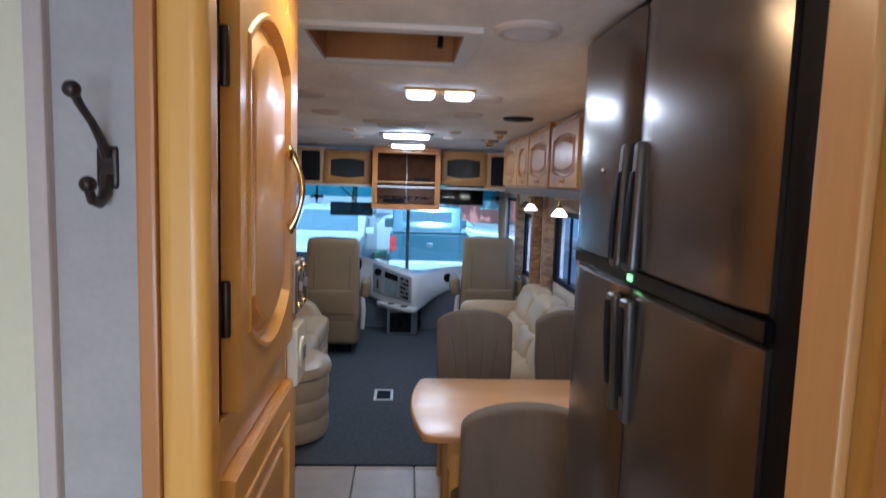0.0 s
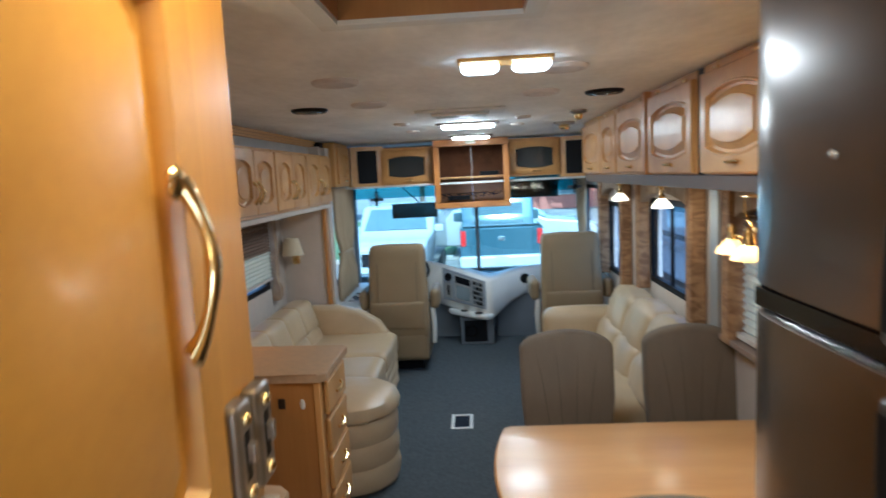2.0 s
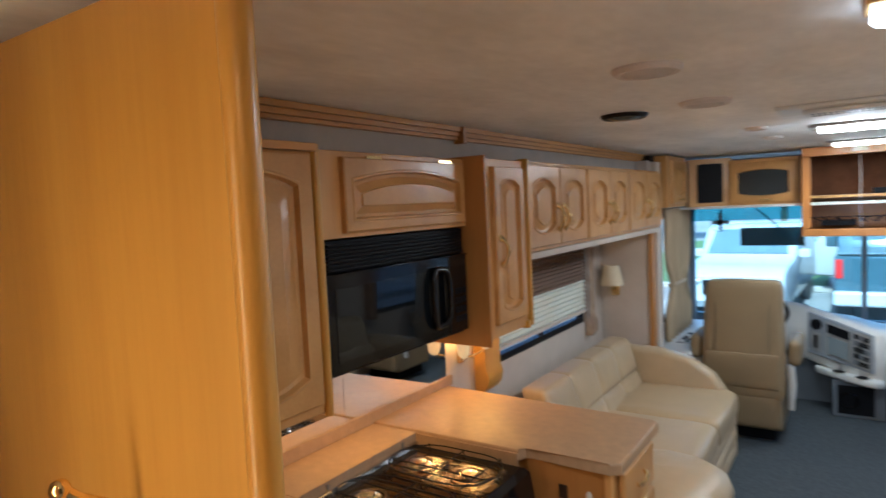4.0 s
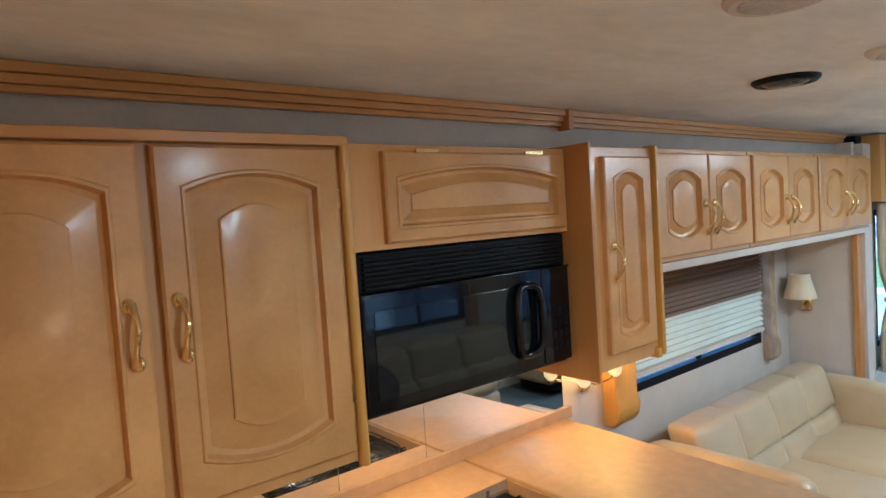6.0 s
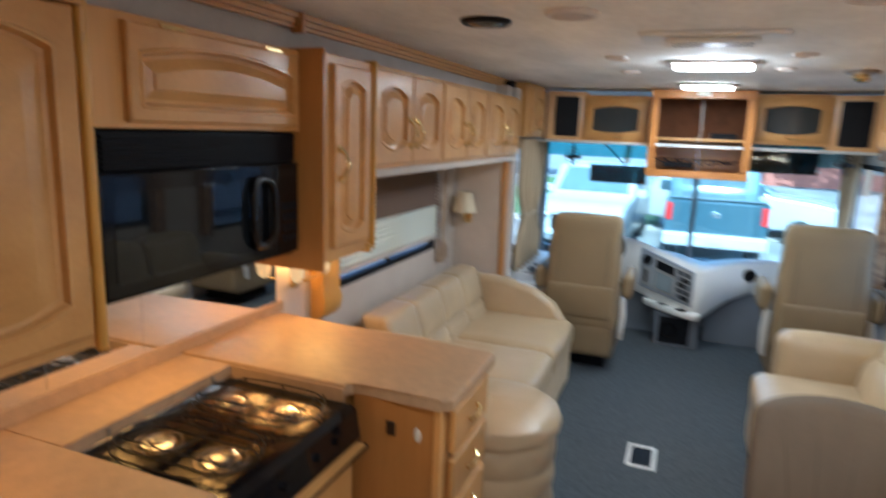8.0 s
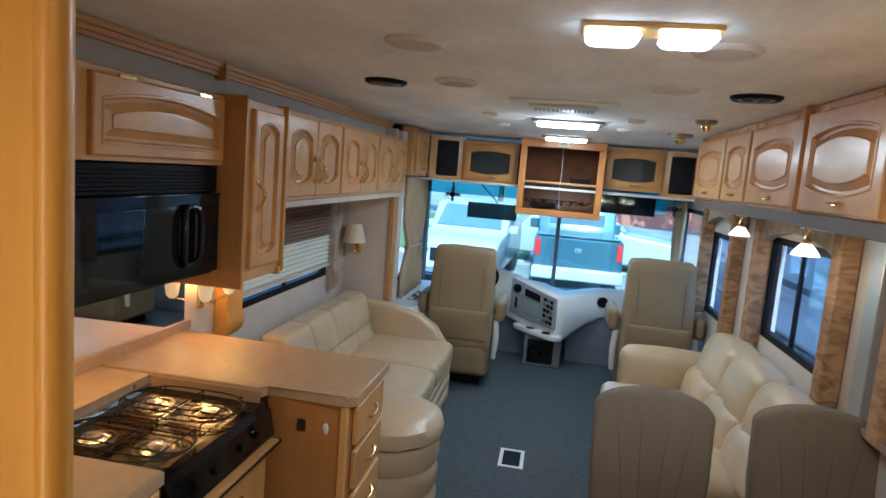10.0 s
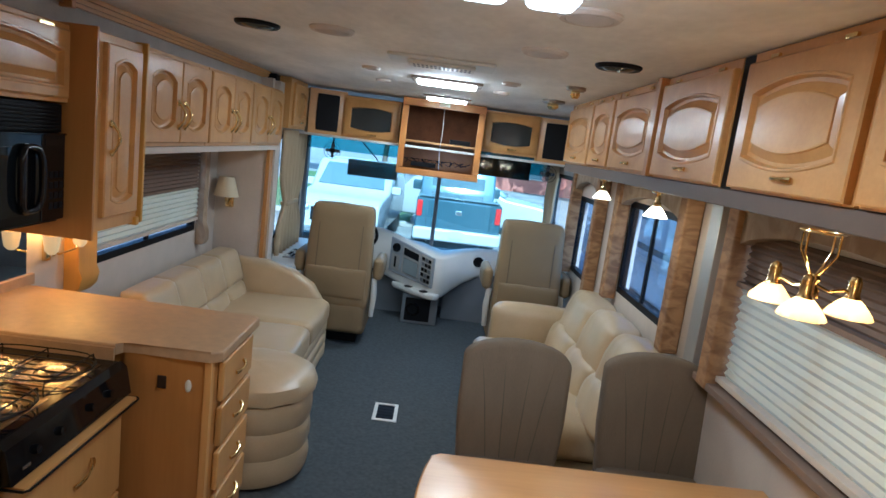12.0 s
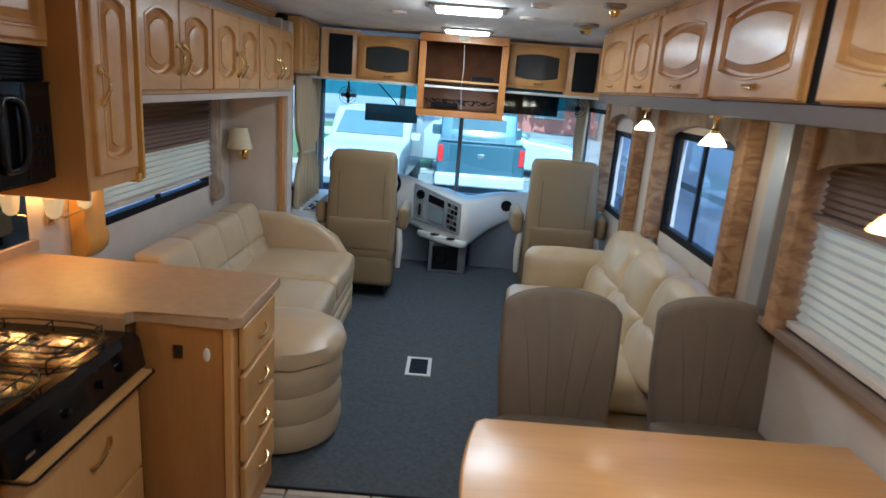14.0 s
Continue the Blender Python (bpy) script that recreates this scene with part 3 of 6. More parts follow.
def tall_pantry():
    t = thing("pantry_cabinet", "honey maple floor-to-ceiling pantry cabinet with raised-panel doors", "cabinet", pose(0, 0, 0))
    part("body", box((-0.45, 3.602, 0.0), (0.200, 3.925, 2.045), 0.003), HONEY, t)
    # Shade behind the post is put into this panel's darker veneer.
    part("near_side", box((0.187, 3.361, 0.0), (0.191, 3.601, 2.045), 0.0005), HONEY_D, t, "maple side panel, darker veneer in place of shade")
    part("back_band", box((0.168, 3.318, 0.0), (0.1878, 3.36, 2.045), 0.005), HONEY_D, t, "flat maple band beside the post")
    part("corner_post", box((0.188, 3.312, 0.0), (0.236, 3.36, 2.045), 0.016, seg=4), HONEY, t, "rounded maple corner post")
    d = part("door", panel_door(0.352, 0.555, 0.05, 0.05, 0.05, t=0.022, slope=0.03), HONEY, t, "upper raised-panel door", 14, m=facing("+x", (0.201, 3.649, 1.6625)))
    part("handle", pull(0.123, 0.0050, 0.019), BRASS, d, "large polished brass handle", m=Matrix.Translation((0.124, -0.0085, 0.022)))
    part("door", panel_door(0.385, 1.185, 0.055, 0.0, 0.0, t=0.024), HONEY, t, "lower raised-panel door", 14, m=facing("+x", (0.201, 3.632, 0.722)))
    part("rail", box((0.2003, 3.43, 1.3165), (0.2085, 3.826, 1.3835), 0.003), HONEY, t, "maple rail between the doors")
    part("rail", box((0.2003, 3.43, 1.942), (0.2085, 3.826, 2.045), 0.003), HONEY, t, "maple rail over the door")
    part("stile", box((0.2005, 3.827, 0.0), (0.211, 3.925, 2.045), 0.004), HONEY, t, "wide maple stile")
    # This stile takes the darker veneer to imitate its shade.
    part("near_stile", box((0.1915, 3.362, 0.0), (0.1995, 3.43, 2.044), 0.001), HONEY_D, t, "maple stile beside the door, darker veneer in place of shade")
    # Solid dark strip put in for the shade of the hinge gap.
    part("gap", box((0.1915, 3.431, 1.3165), (0.1995, 3.4725, 2.044), 0.0), SHADEDWOOD, t, "dark strip that imitates the shaded gap beside the door")
    for z in (1.81, 1.515):
        h = part("hinge", box((0.1996, 3.433, z - 0.032), (0.206, 3.4715, z + 0.032), 0.002), BRONZE, t, "dark brass butt hinge")
        part("knuckle", lathe([(0, -0.034), (0.005, -0.034), (0.006, -0.030), (0.006, 0.030), (0.005, 0.034), (0, 0.034)], 12, at=(0.2085, 3.466, z)), BRONZE, h, "hinge knuckle")
    return t


tall_pantry()


def light_switch(m):
    t = thing("light_switch", "pewter light switch with brass screws on the pantry edge", "switch", m, "switches on the pantry")
    part("plate", box((-0.019, -0.048, 0), (0.019, 0.048, 0.018), 0.006, seg=3), PEWTER, t)
    part("slot", box((-0.006, -0.022, 0.0165), (0.006, 0.022, 0.0185), 0.0008), BLACK_M, t, "dark slot")
    part("toggle", box((-0.004, -0.006, 0.018), (0.004, 0.012, 0.026), 0.002), PEWTER, t, "small toggle")
    for v in (-0.033, 0.033):
        b2 = bmesh.new()
        bmesh.ops.create_uvsphere(b2, u_segments=10, v_segments=6, radius=0.006, matrix=Matrix.Translation((0, v, 0.018)))
        part("screw", b2, BRASS, t, "brass screw")
    return t


for y in (3.848, 3.897):
    light_switch(facing("+x", (0.2105, y, 1.478)))


def thermostat(m):
    t = thing("thermostat", "cream plastic thermostat box with a round dial", "thermostat", m)
    part("case", box((-0.042, -0.055, 0), (0.042, 0.055, 0.020), 0.005), WHITEPL, t)
    dial = bmesh.new()
    lathe([(0.0, 0.0), (0.030, 0.0), (0.028, 0.004), (0.0, 0.005)], 24, dial, (0, 0, 0.020))
    part("dial", dial, WHITEPL, t)
    part("window", box((-0.012, -0.012, 0.0245), (0.012, 0.012, 0.0265), 0.001), GREYPL, t, "small grey window")
    return t


thermostat(facing("+x", (0.2105, 3.872, 1.352)))


def refrigerator():
    t = thing("refrigerator", "dark stainless four-door refrigerator in a black surround", "refrigerator", pose(0.880, 3.925, 0))
    part("body", box((0.0, -0.562, 0.40), (0.60, 0.417, 2.045), 0.003), BLACK_M, t, "black cabinet and surround")
    def bowed(y0, y1, z0, z1):
        b2, n = bmesh.new(), 10
        out = []
        for i in range(n + 1):
            s = i / n
            e = 0.005 * (1 - (2 * s - 1) ** 2) - 0.010 * (abs(2 * s - 1) ** 8)
            out.append((-(0.018 + e), y0 + (y1 - y0) * s))
        rows = [[b2.verts.new((x, y, z)) for x, y in [(0.0, y0)] + out + [(0.0, y1)]] for z in (z0, z0 + 0.006, z1 - 0.006, z1)]
        for v in rows[0][1:-1] + rows[3][1:-1]:
            v.co.x += 0.008
        k = len(rows[0])
        for a, c in zip(rows, rows[1:]):
            for i in range(k):
                b2.faces.new((a[i], a[(i + 1) % k], c[(i + 1) % k], c[i]))
        b2.faces.new(rows[0])
        b2.faces.new(rows[3])
        return b2
    for y0, y1 in ((-0.468, -0.0025), (0.0025, 0.408)):
        for z0, z1 in ((0.43, 1.482), (1.518, 2.03)):
            d = part("door", bowed(y0, y1, z0, z1), STEEL, t, "dark stainless bowed door")
            low = z0 < 1
            za, zb = (1.215, 1.462) if low else (1.515, 1.765)
            ya, yb = (0.016, 0.060) if y0 > 0 else (-0.064, -0.016)
            tip = za if low else zb
            h = box((-0.040, ya, za), (-0.019, yb, zb), 0.009, seg=3)
            slot = cushion((0.0022, 0.0135, 0.088), 0.002, cuts=6, at=(-0.0412, (ya + yb) / 2 + 0.003, (za + zb) / 2 + (0.02 if low else -0.02)))
            for b2 in (h, slot):
                for v in b2.verts:
                    k = max(0.0, 1 - abs(v.co.z - tip) / 0.16)
                    v.co.y += ((ya + yb) / 2 - v.co.y) * 0.45 * k
                    v.co.x += 0.010 * k
            hd = part("handle", h, HANDLEGREY, d, "long slim dark vertical handle", None)
            part("grip", slot, BLACK_M, hd, "black recessed grip")
    part("control_strip", box((-0.012, -0.468, 1.485), (0.0, 0.408, 1.515), 0.002), BLACK, t, "black gap strip with status lamp")
    part("status_lamp", box((-0.0145, -0.012, 1.492), (-0.012, 0.012, 1.505), 0.001), glow("green_status_lamp", (0.2, 0.9, 0.1), 1.5), t, "small green status lamp")
    b2 = bmesh.new()
    bmesh.ops.create_uvsphere(b2, u_segments=10, v_segments=6, radius=0.007, matrix=Matrix.Translation((-0.022, 0.177, 1.713)))
    part("badge", b2, STEEL_L, t, "small round badge")
    return t


refrigerator()

# ---- ceiling fittings ----


def ceiling_hatch():
    t = thing("roof_vent", "white-framed square roof vent with brown inner walls", "roof vent", pose(0.355, 4.49, 2.05))
    b2 = bmesh.new()
    for lo, hi in (((-0.24, -0.24), (0.24, -0.195)), ((-0.24, 0.195), (0.24, 0.24)), ((-0.24, -0.195), (-0.195, 0.195)), ((0.195, -0.195), (0.24, 0.195))):
        box((*lo, -0.014), (*hi, 0.0), 0.003, b2)
    part("frame", b2, WHITEPL, t, "white plastic trim frame")
    b2 = bmesh.new()
    for lo, hi in (((-0.195, -0.20), (0.195, -0.193)), ((-0.195, 0.193), (0.195, 0.20)), ((-0.20, -0.193), (-0.193, 0.193)), ((0.193, -0.193), (0.20, 0.193))):
        box((*lo, -0.003), (*hi, 0.16), 0, b2)
    part("garnish", b2, HONEY_D, t, "brown inner walls")
    part("lid", box((-0.22, -0.22, 0.16), (0.22, 0.22, 0.175), 0.004), WHITEPL, t, "closed lid")
    part("fan_rim", lathe([(0.150, 0.10), (0.165, 0.10), (0.165, 0.118), (0.150, 0.118), (0.150, 0.10)], 28), BLACK_M, t, "dark round fan rim")
    part("crank", sweep([(0.15, 0.1, 0.02), (0.15, 0.1, 0.10)], 0.008, 8), BLACK_M, t, "small crank knob")


ceiling_hatch()


def double_lamp():
    t = thing("ceiling_light", "twin ceiling light with maple base and two lit prismatic lenses", "ceiling light", pose(0.54, 5.265, 2.05))
    part("base", box((-0.142, -0.05, -0.012), (0.142, 0.05, 0.0), 0.004), HONEY, t, "maple base board")
    for x in (-0.078, 0.078):
        def dome(q):
            k = 1 - 0.30 * max(0, -q.z / 0.02)
            return Vector((q.x * k, q.y * k, q.z))
        part("lens", cushion((0.057, 0.047, 0.013), 0.010, cuts=5, at=(x, 0, -0.026), shape=dome), LENS_ON, t, "lit white lens")


double_lamp()


def strip_lamp(x, y, sx, sy):
    t = thing("ceiling_light", "lit rectangular fluorescent ceiling light in a wooden surround", "ceiling light", pose(x, y, 2.05), "front ceiling lights")
    part("base", box((-sx / 2 - 0.035, -sy / 2 - 0.02, -0.016), (sx / 2 + 0.035, sy / 2 + 0.02, 0), 0.006), PEWTER, t, "brown surround")
    part("lens", cushion((sx / 2, sy / 2, 0.010), 0.008, cuts=5, at=(0, 0, -0.024)), LENS_WARM, t, "lit ribbed lens")


# Fixture body for the added hall fill; it stays out of sight.
def hall_fill_lamp(x, y):
    t = thing("ceiling_light", "unseen lit hall ceiling light with a maple base, added as fill", "ceiling light", pose(x, y, 2.05), "hall ceiling lights")
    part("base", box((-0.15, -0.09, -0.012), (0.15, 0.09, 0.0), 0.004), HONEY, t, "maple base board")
    part("lens", cushion((0.135, 0.075, 0.014), 0.010, cuts=5, at=(0, 0, -0.026)), LENS_FILL, t, "lit lens")


hall_fill_lamp(0.40, 2.30)
hall_fill_lamp(0.38, 3.76)
# Unseen glowing bar, added to brighten the galley end panel.
t = thing("wall_light", "unseen upright fill light added on the back of the pantry", "wall lamp", pose(-0.25, 3.926, 1.45))
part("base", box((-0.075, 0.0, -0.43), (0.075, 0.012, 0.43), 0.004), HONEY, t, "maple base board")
part("lens", cushion((0.058, 0.010, 0.40), 0.008, cuts=5, at=(0, 0.022, 0)), LENS_FILL, t, "lit frosted lens")
strip_lamp(0.40, 7.52, 0.34, 0.17)
strip_lamp(0.41, 8.82, 0.31, 0.13)


def air_unit():
    t = thing("air_conditioner", "cream ceiling air conditioner plate with slotted grille", "air conditioner", pose(0.37, 6.68, 2.05))
    part("plate", box((-0.235, -0.12, -0.016), (0.235, 0.12, 0), 0.008, seg=3), WHITEPL, t)
    part("cover", box((-0.15, -0.07, -0.032), (0.15, 0.07, -0.016), 0.008, seg=3), WHITEPL, t)
    for i in range(14):
        for y in (-0.035, 0.03):
            part("slot", box((-0.125 + i * 0.019, y - 0.014, -0.0335), (-0.115 + i * 0.019, y + 0.014, -0.0318), 0), GREYPL, t)


air_unit()


def round_vent(x, y, kind):
    dark = kind == "speaker"
    t = thing("ceiling_speaker" if dark else "ceiling_vent", "black oval ceiling speaker" if dark else "cream round ceiling air vent", "speaker" if dark else "vent", pose(x, y, 2.05), "ceiling speakers" if dark else "ceiling vents")
    r = 0.085 if dark else 0.082
    if kind == "small":
        r = 0.05
    m = BLACK_M if dark else VENTTONE
    part("ring", lathe([(0.0, 0.0), (r, 0.0), (r, -0.006), (r * 0.9, -0.014), (r * 0.75, -0.014), (r * 0.72, -0.008), (0.0, -0.008)], 28), m, t)
    if dark:
        part("dome", lathe([(0.0, -0.022), (r * 0.5, -0.019), (r * 0.75, -0.010), (r * 0.75, -0.006), (0, -0.006)], 24), BLACK, t, "black domed grille")
    elif kind != "small":
        n = 9 if kind == "grille" else 5
        for i in range(n):
            yy = (i - (n - 1) / 2) * r * 1.3 / n
            w = math.sqrt(max(0.0, (r * 0.7) ** 2 - yy * yy))
            part("slat", box((-w, yy - 0.0035, -0.014), (w, yy + 0.0035, -0.0085), 0.001), VENTTONE, t)
            if kind == "grille":
                part("slot", box((-w, yy + 0.0036, -0.0092), (w, yy + 0.0085, -0.0078), 0), BLACK_M, t)


for x, y, k in ((0.70, 4.25, "vent"), (-0.03, 5.50, "grille"), (-0.03, 6.18, "vent"), (0.73, 6.07, "vent"), (0.74, 5.45, "grille"), (-0.33, 6.28, "speaker"), (1.02, 6.18, "speaker"),
                (-0.015, 7.29, "small"), (-0.01, 7.95, "small"), (0.74, 7.21, "small"), (0.74, 7.77, "small")):
    round_vent(x, y, k)


def detector(x, y, r):
    t = thing("smoke_detector", "small brownish ceiling detector with a stepped housing", "detector", pose(x, y, 2.05), "ceiling detectors")
    part("base", lathe([(0.0, 0.0), (r, 0.0), (r, -0.014), (r * 0.8, -0.020), (0, -0.020)], 18), PEWTER, t)
    part("stem", lathe([(0.0, -0.02), (r * 0.45, -0.02), (r * 0.5, -0.04), (r * 0.3, -0.055), (0, -0.055)], 14), BRASS, t, "brass-coloured centre")


detector(1.086, 7.89, 0.075)
detector(1.044, 7.02, 0.05)

# ---- galley ----


def wall_unit(name, label, y0, y1, z0, z1, face, doors, back=-1.2, side="+x"):
    t = thing(name, label, "cabinet", pose(0, 0, 0), "overhead cabinets")
    lo, hi = (back, face) if side == "+x" else (face, back)
    part("body", box((min(lo, hi), y0, z0), (max(lo, hi), y1, z1), 0.003), MAPLE, t)
    for yc, zc, w, h, kw in doors:
        hinged_door(t, facing(side, (face, yc, zc)), w, h, **kw)
    return t


t = wall_unit("double_door_cabinet", "maple overhead cabinet with two tall arched doors", 4.366, 5.165, 1.20, 1.925, -0.82, [
    (4.555, 1.565, 0.375, 0.67, dict(pull_at=(0.158, 0.0), pull_len=0.105, top=0.03, bottom=0.03, slope=0.056)),
    (4.955, 1.565, 0.375, 0.67, dict(pull_at=(-0.158, 0.0), pull_len=0.105, top=0.03, bottom=0.03, slope=0.056))])
part("crown", box((-0.82, 4.366, 1.905), (-0.797, 5.165, 1.927), 0.004), MAPLE_Y, t, "thin top moulding")
part("edge_moulding", lathe([(0, 1.19), (0.013, 1.19), (0.013, 1.925), (0, 1.925)], 12, at=(-0.815, 5.168, 0)), HONEY, t, "rounded edge moulding")
for z in (1.79, 1.36):
    part("hinge", box((-0.8195, 5.145, z - 0.022), (-0.812, 5.152, z + 0.022), 0.001), BRASS, t)

t = wall_unit("microwave_cabinet", "maple overhead cabinet with a wide lift-up door above the microwave", 5.181, 5.935, 1.668, 1.915, -0.825, [
    (5.59, 1.79, 0.64, 0.215, dict(stile=0.04, top=0.03))])
part("hinge", box((-0.806, 5.36, 1.893), (-0.798, 5.43, 1.903), 0.001), BRASS, t)
part("hinge", box((-0.806, 5.74, 1.893), (-0.798, 5.81, 1.903), 0.001), BRASS, t)

t = wall_unit("narrow_cabinet", "narrow maple cabinet with one tall arched door beside the microwave", 5.95, 6.285, 1.235, 1.915, -0.755, [
    (6.13, 1.585, 0.245, 0.60, dict(stile=0.05, top=0.025, bottom=0.02, pull_at=(-0.092, -0.02), pull_len=0.10))])
part("side_panel", box((-1.2, 5.936, 1.215), (-0.735, 5.95, 1.925), 0.004), HONEY_D, t, "darker maple side panel, darker veneer in place of shade")
part("edge_moulding", box((-0.79, 6.285, 1.235), (-0.735, 6.305, 1.925), 0.008), HONEY, t, "rounded maple edge moulding")
part("bracket_foot", box((-0.80, 6.262, 1.225), (-0.74, 6.287, 1.26), 0.008), HONEY, t)

for a, b in ((6.315, 7.015), (7.022, 7.705), (7.712, 8.455)):
    w = (b - a) / 2 - 0.012
    c = (a + b) / 2
    t = wall_unit("overhead_cabinet", "maple overhead cabinet with a pair of arched doors over the sofa", a, b, 1.53, 1.92, -0.775, [
        (c - w / 2 - 0.003, 1.725, w, 0.355, dict(stile=0.06, top=0.035, bottom=0.035, pull_at=(w / 2 - 0.03, -0.055), pull_len=0.105)),
        (c + w / 2 + 0.003, 1.725, w, 0.355, dict(stile=0.06, top=0.035, bottom=0.035, pull_at=(-w / 2 + 0.03, -0.055), pull_len=0.105))])
structure("trim_cabinet_underside", box((-1.2, 6.31, 1.50), (-0.765, 8.47, 1.529), 0.003), WALLBEIGE, "pale trim strip below the overhead cabinets")


def microwave():
    t = thing("microwave", "black over-the-range microwave oven with louvred vent", "microwave", facing("+x", (-0.845, 5.558, 1.468)))
    w, h = 0.37, 0.195
    part("body", box((-w, -h, -0.35), (w, h, -0.002), 0.004), BLACK_M, t)
    part("door", box((-w + 0.004, -h + 0.012, 0), (w - 0.13, h - 0.095, 0.024), 0.006), BLACK, t, "glossy black door")
    part("window", box((-w + 0.035, -h + 0.045, 0.0245), (w - 0.20, h - 0.135, 0.0262), 0.001), DARKGLASS, t, "dark glass window")
    part("control_panel", box((w - 0.126, -h + 0.012, 0), (w - 0.004, h - 0.095, 0.022), 0.005), BLACK, t)
    part("display", box((w - 0.112, h - 0.135, 0.0222), (w - 0.02, h - 0.112, 0.0235), 0.0005), DARKGLASS, t, "small dark display")
    for i in range(4):
        for j in range(3):
            part("button", box((w - 0.088 + j * 0.026, -h + 0.05 + i * 0.034, 0.0222), (w - 0.068 + j * 0.026, -h + 0.072 + i * 0.034, 0.0232), 0.0005), BLACK_M, t)
    part("vent_frame", box((-w + 0.004, h - 0.092, -0.002), (w - 0.004, h - 0.002, 0.008), 0.003), BLACK_M, t)
    for i in range(7):
        part("louvre", box((-w + 0.02, h - 0.086 + i * 0.0115, 0.008), (w - 0.03, h - 0.079 + i * 0.0115, 0.020), 0.001), BLACK_M, t)
    part("vent_lip", box((-w + 0.004, h - 0.100, 0.0), (w - 0.004, h - 0.0935, 0.026), 0.002), BLACK, t)
    ring = []
    for i in range(25):
        a = 2 * math.pi * i / 24
        c, s = math.cos(a), math.sin(a)
        ring.append((0.17 + 0.050 * math.copysign(abs(c) ** 0.55, c), -0.039 + 0.098 * math.copysign(abs(s) ** 0.55, s), 0.03 + 0.012 * abs(c)))
    part("handle", sweep(ring, 0.0115, 10), BLACK, t, "glossy black ring handle")


microwave()

# counters


def sink_counter():
    """The short leg of the galley: an end counter with a round sink let into it."""
    t = thing("sink_counter", "tan laminate counter with a round sink on a maple cabinet", "counter", pose(0, 0, 0))
    part("body", box((-1.19, 4.372, 0.08), (-0.125, 4.860, 0.70), 0.003), MAPLE, t, "maple cabinet body")
    part("apron", box((-0.150, 4.372, 0.7005), (-0.125, 4.860, 0.8795), 0.002), MAPLE, t, "maple apron below the top")
    part("apron", box((-0.54, 4.845, 0.7005), (-0.1505, 4.860, 0.8795), 0.002), MAPLE, t, "maple apron below the top")
    part("toe_kick", box((-1.19, 4.39, 0.0), (-0.17, 4.82, 0.08)), BLACK_M, t)
    part("door", panel_door(0.40, 0.70, 0.055, 0.03, 0.0), MAPLE, t, "raised-panel maple door", 14, facing("+x", (-0.125, 4.615, 0.48)))
    b2, n, cx, cy, rx, ry = bmesh.new(), 48, -0.315, 4.625, 0.165, 0.185
    x0, x1, y0, y1, zt, zb, rc = -0.514, -0.085, 4.369, 4.888, 0.9155, 0.880, 0.05
    outer, hole = [], []
    for i in range(n):
        a = 2 * math.pi * i / n
        c, s = math.cos(a), math.sin(a)
        k = min(((x1 - cx) if c > 0 else (cx - x0)) / max(1e-6, abs(c)), ((y1 - cy) if s > 0 else (cy - y0)) / max(1e-6, abs(s)))
        px, py = cx + k * c, cy + k * s
        if px > x1 - rc and py > y1 - rc:
            d = Vector((px - (x1 - rc), py - (y1 - rc))).normalized() * rc
            px, py = x1 - rc + d.x, y1 - rc + d.y
        outer.append((px, py))
        hole.append((cx + rx * c, cy + ry * s))
    rings = [[b2.verts.new((p[0], p[1], z)) for p in pts] for pts, z in ((hole, zb), (outer, zb), (outer, zt - 0.006), ([(p[0] + (cx - p[0]) * 0.012, p[1] + (cy - p[1]) * 0.012) for p in outer], zt), (hole, zt))]
    for a, b in zip(rings, rings[1:] + rings[:1]):
        for i in range(n):
            b2.faces.new((a[i], a[(i + 1) % n], b[(i + 1) % n], b[i]))
    part("top", b2, LAMINATE, t, "speckled laminate top with a rounded corner", 30)
    bowl = lathe([(0.0, -0.14), (0.10, -0.138), (0.15, -0.11), (0.172, -0.02), (0.178, 0.002), (0.190, 0.004), (0.196, 0.001), (0.196, -0.001)], 40)
    for v in bowl.verts:
        v.co.x *= 0.178 / 0.19
    part("basin", bowl, WHITEPL, t, "round cream sink basin", m=pose(cx, cy, 0.9165))


sink_counter()
t = thing("worktop", "speckled tan laminate counter top beside the stove", "counter", pose(0, 0, 0))
part("top", box((-1.2, 4.366, 0.88), (-0.520, 5.175, 0.915), 0.004), LAMINATE, t)
part("front_edge", box((-0.520, 4.366, 0.878), (-0.515, 5.175, 0.913), 0.002), LAMINATE, t, "rounded laminate front edge")
part("back_ledge", box((-1.2, 5.176, 0.86), (-0.977, 5.769, 0.915), 0.004), LAMINATE, t, "narrow ledge behind the stove")
prof = [(-1.2, 5.77), (-0.555, 5.77), (-0.545, 5.80), (-0.52, 5.805), (-0.255, 5.795), (-0.222, 5.82), (-0.222, 6.235), (-0.245, 6.255), (-1.2, 6.30)]
bm = bmesh.new()
lo = [bm.verts.new((x, y, 0.886)) for x, y in prof]
hi = [bm.verts.new((x, y, 0.922)) for x, y in prof]
fs = [bm.faces.new(lo[::-1]), bm.faces.new(hi)] + [bm.faces.new((lo[i], lo[(i + 1) % 9], hi[(i + 1) % 9], hi[i])) for i in range(9)]
bmesh.ops.bevel(bm, geom=list(fs[1].edges), offset=0.007, segments=3, affect="EDGES", profile=0.5)
t = thing("counter", "speckled tan laminate peninsula top with rounded edge", "counter", pose(0, 0, 0))
part("top", bm, LAMINATE, t)
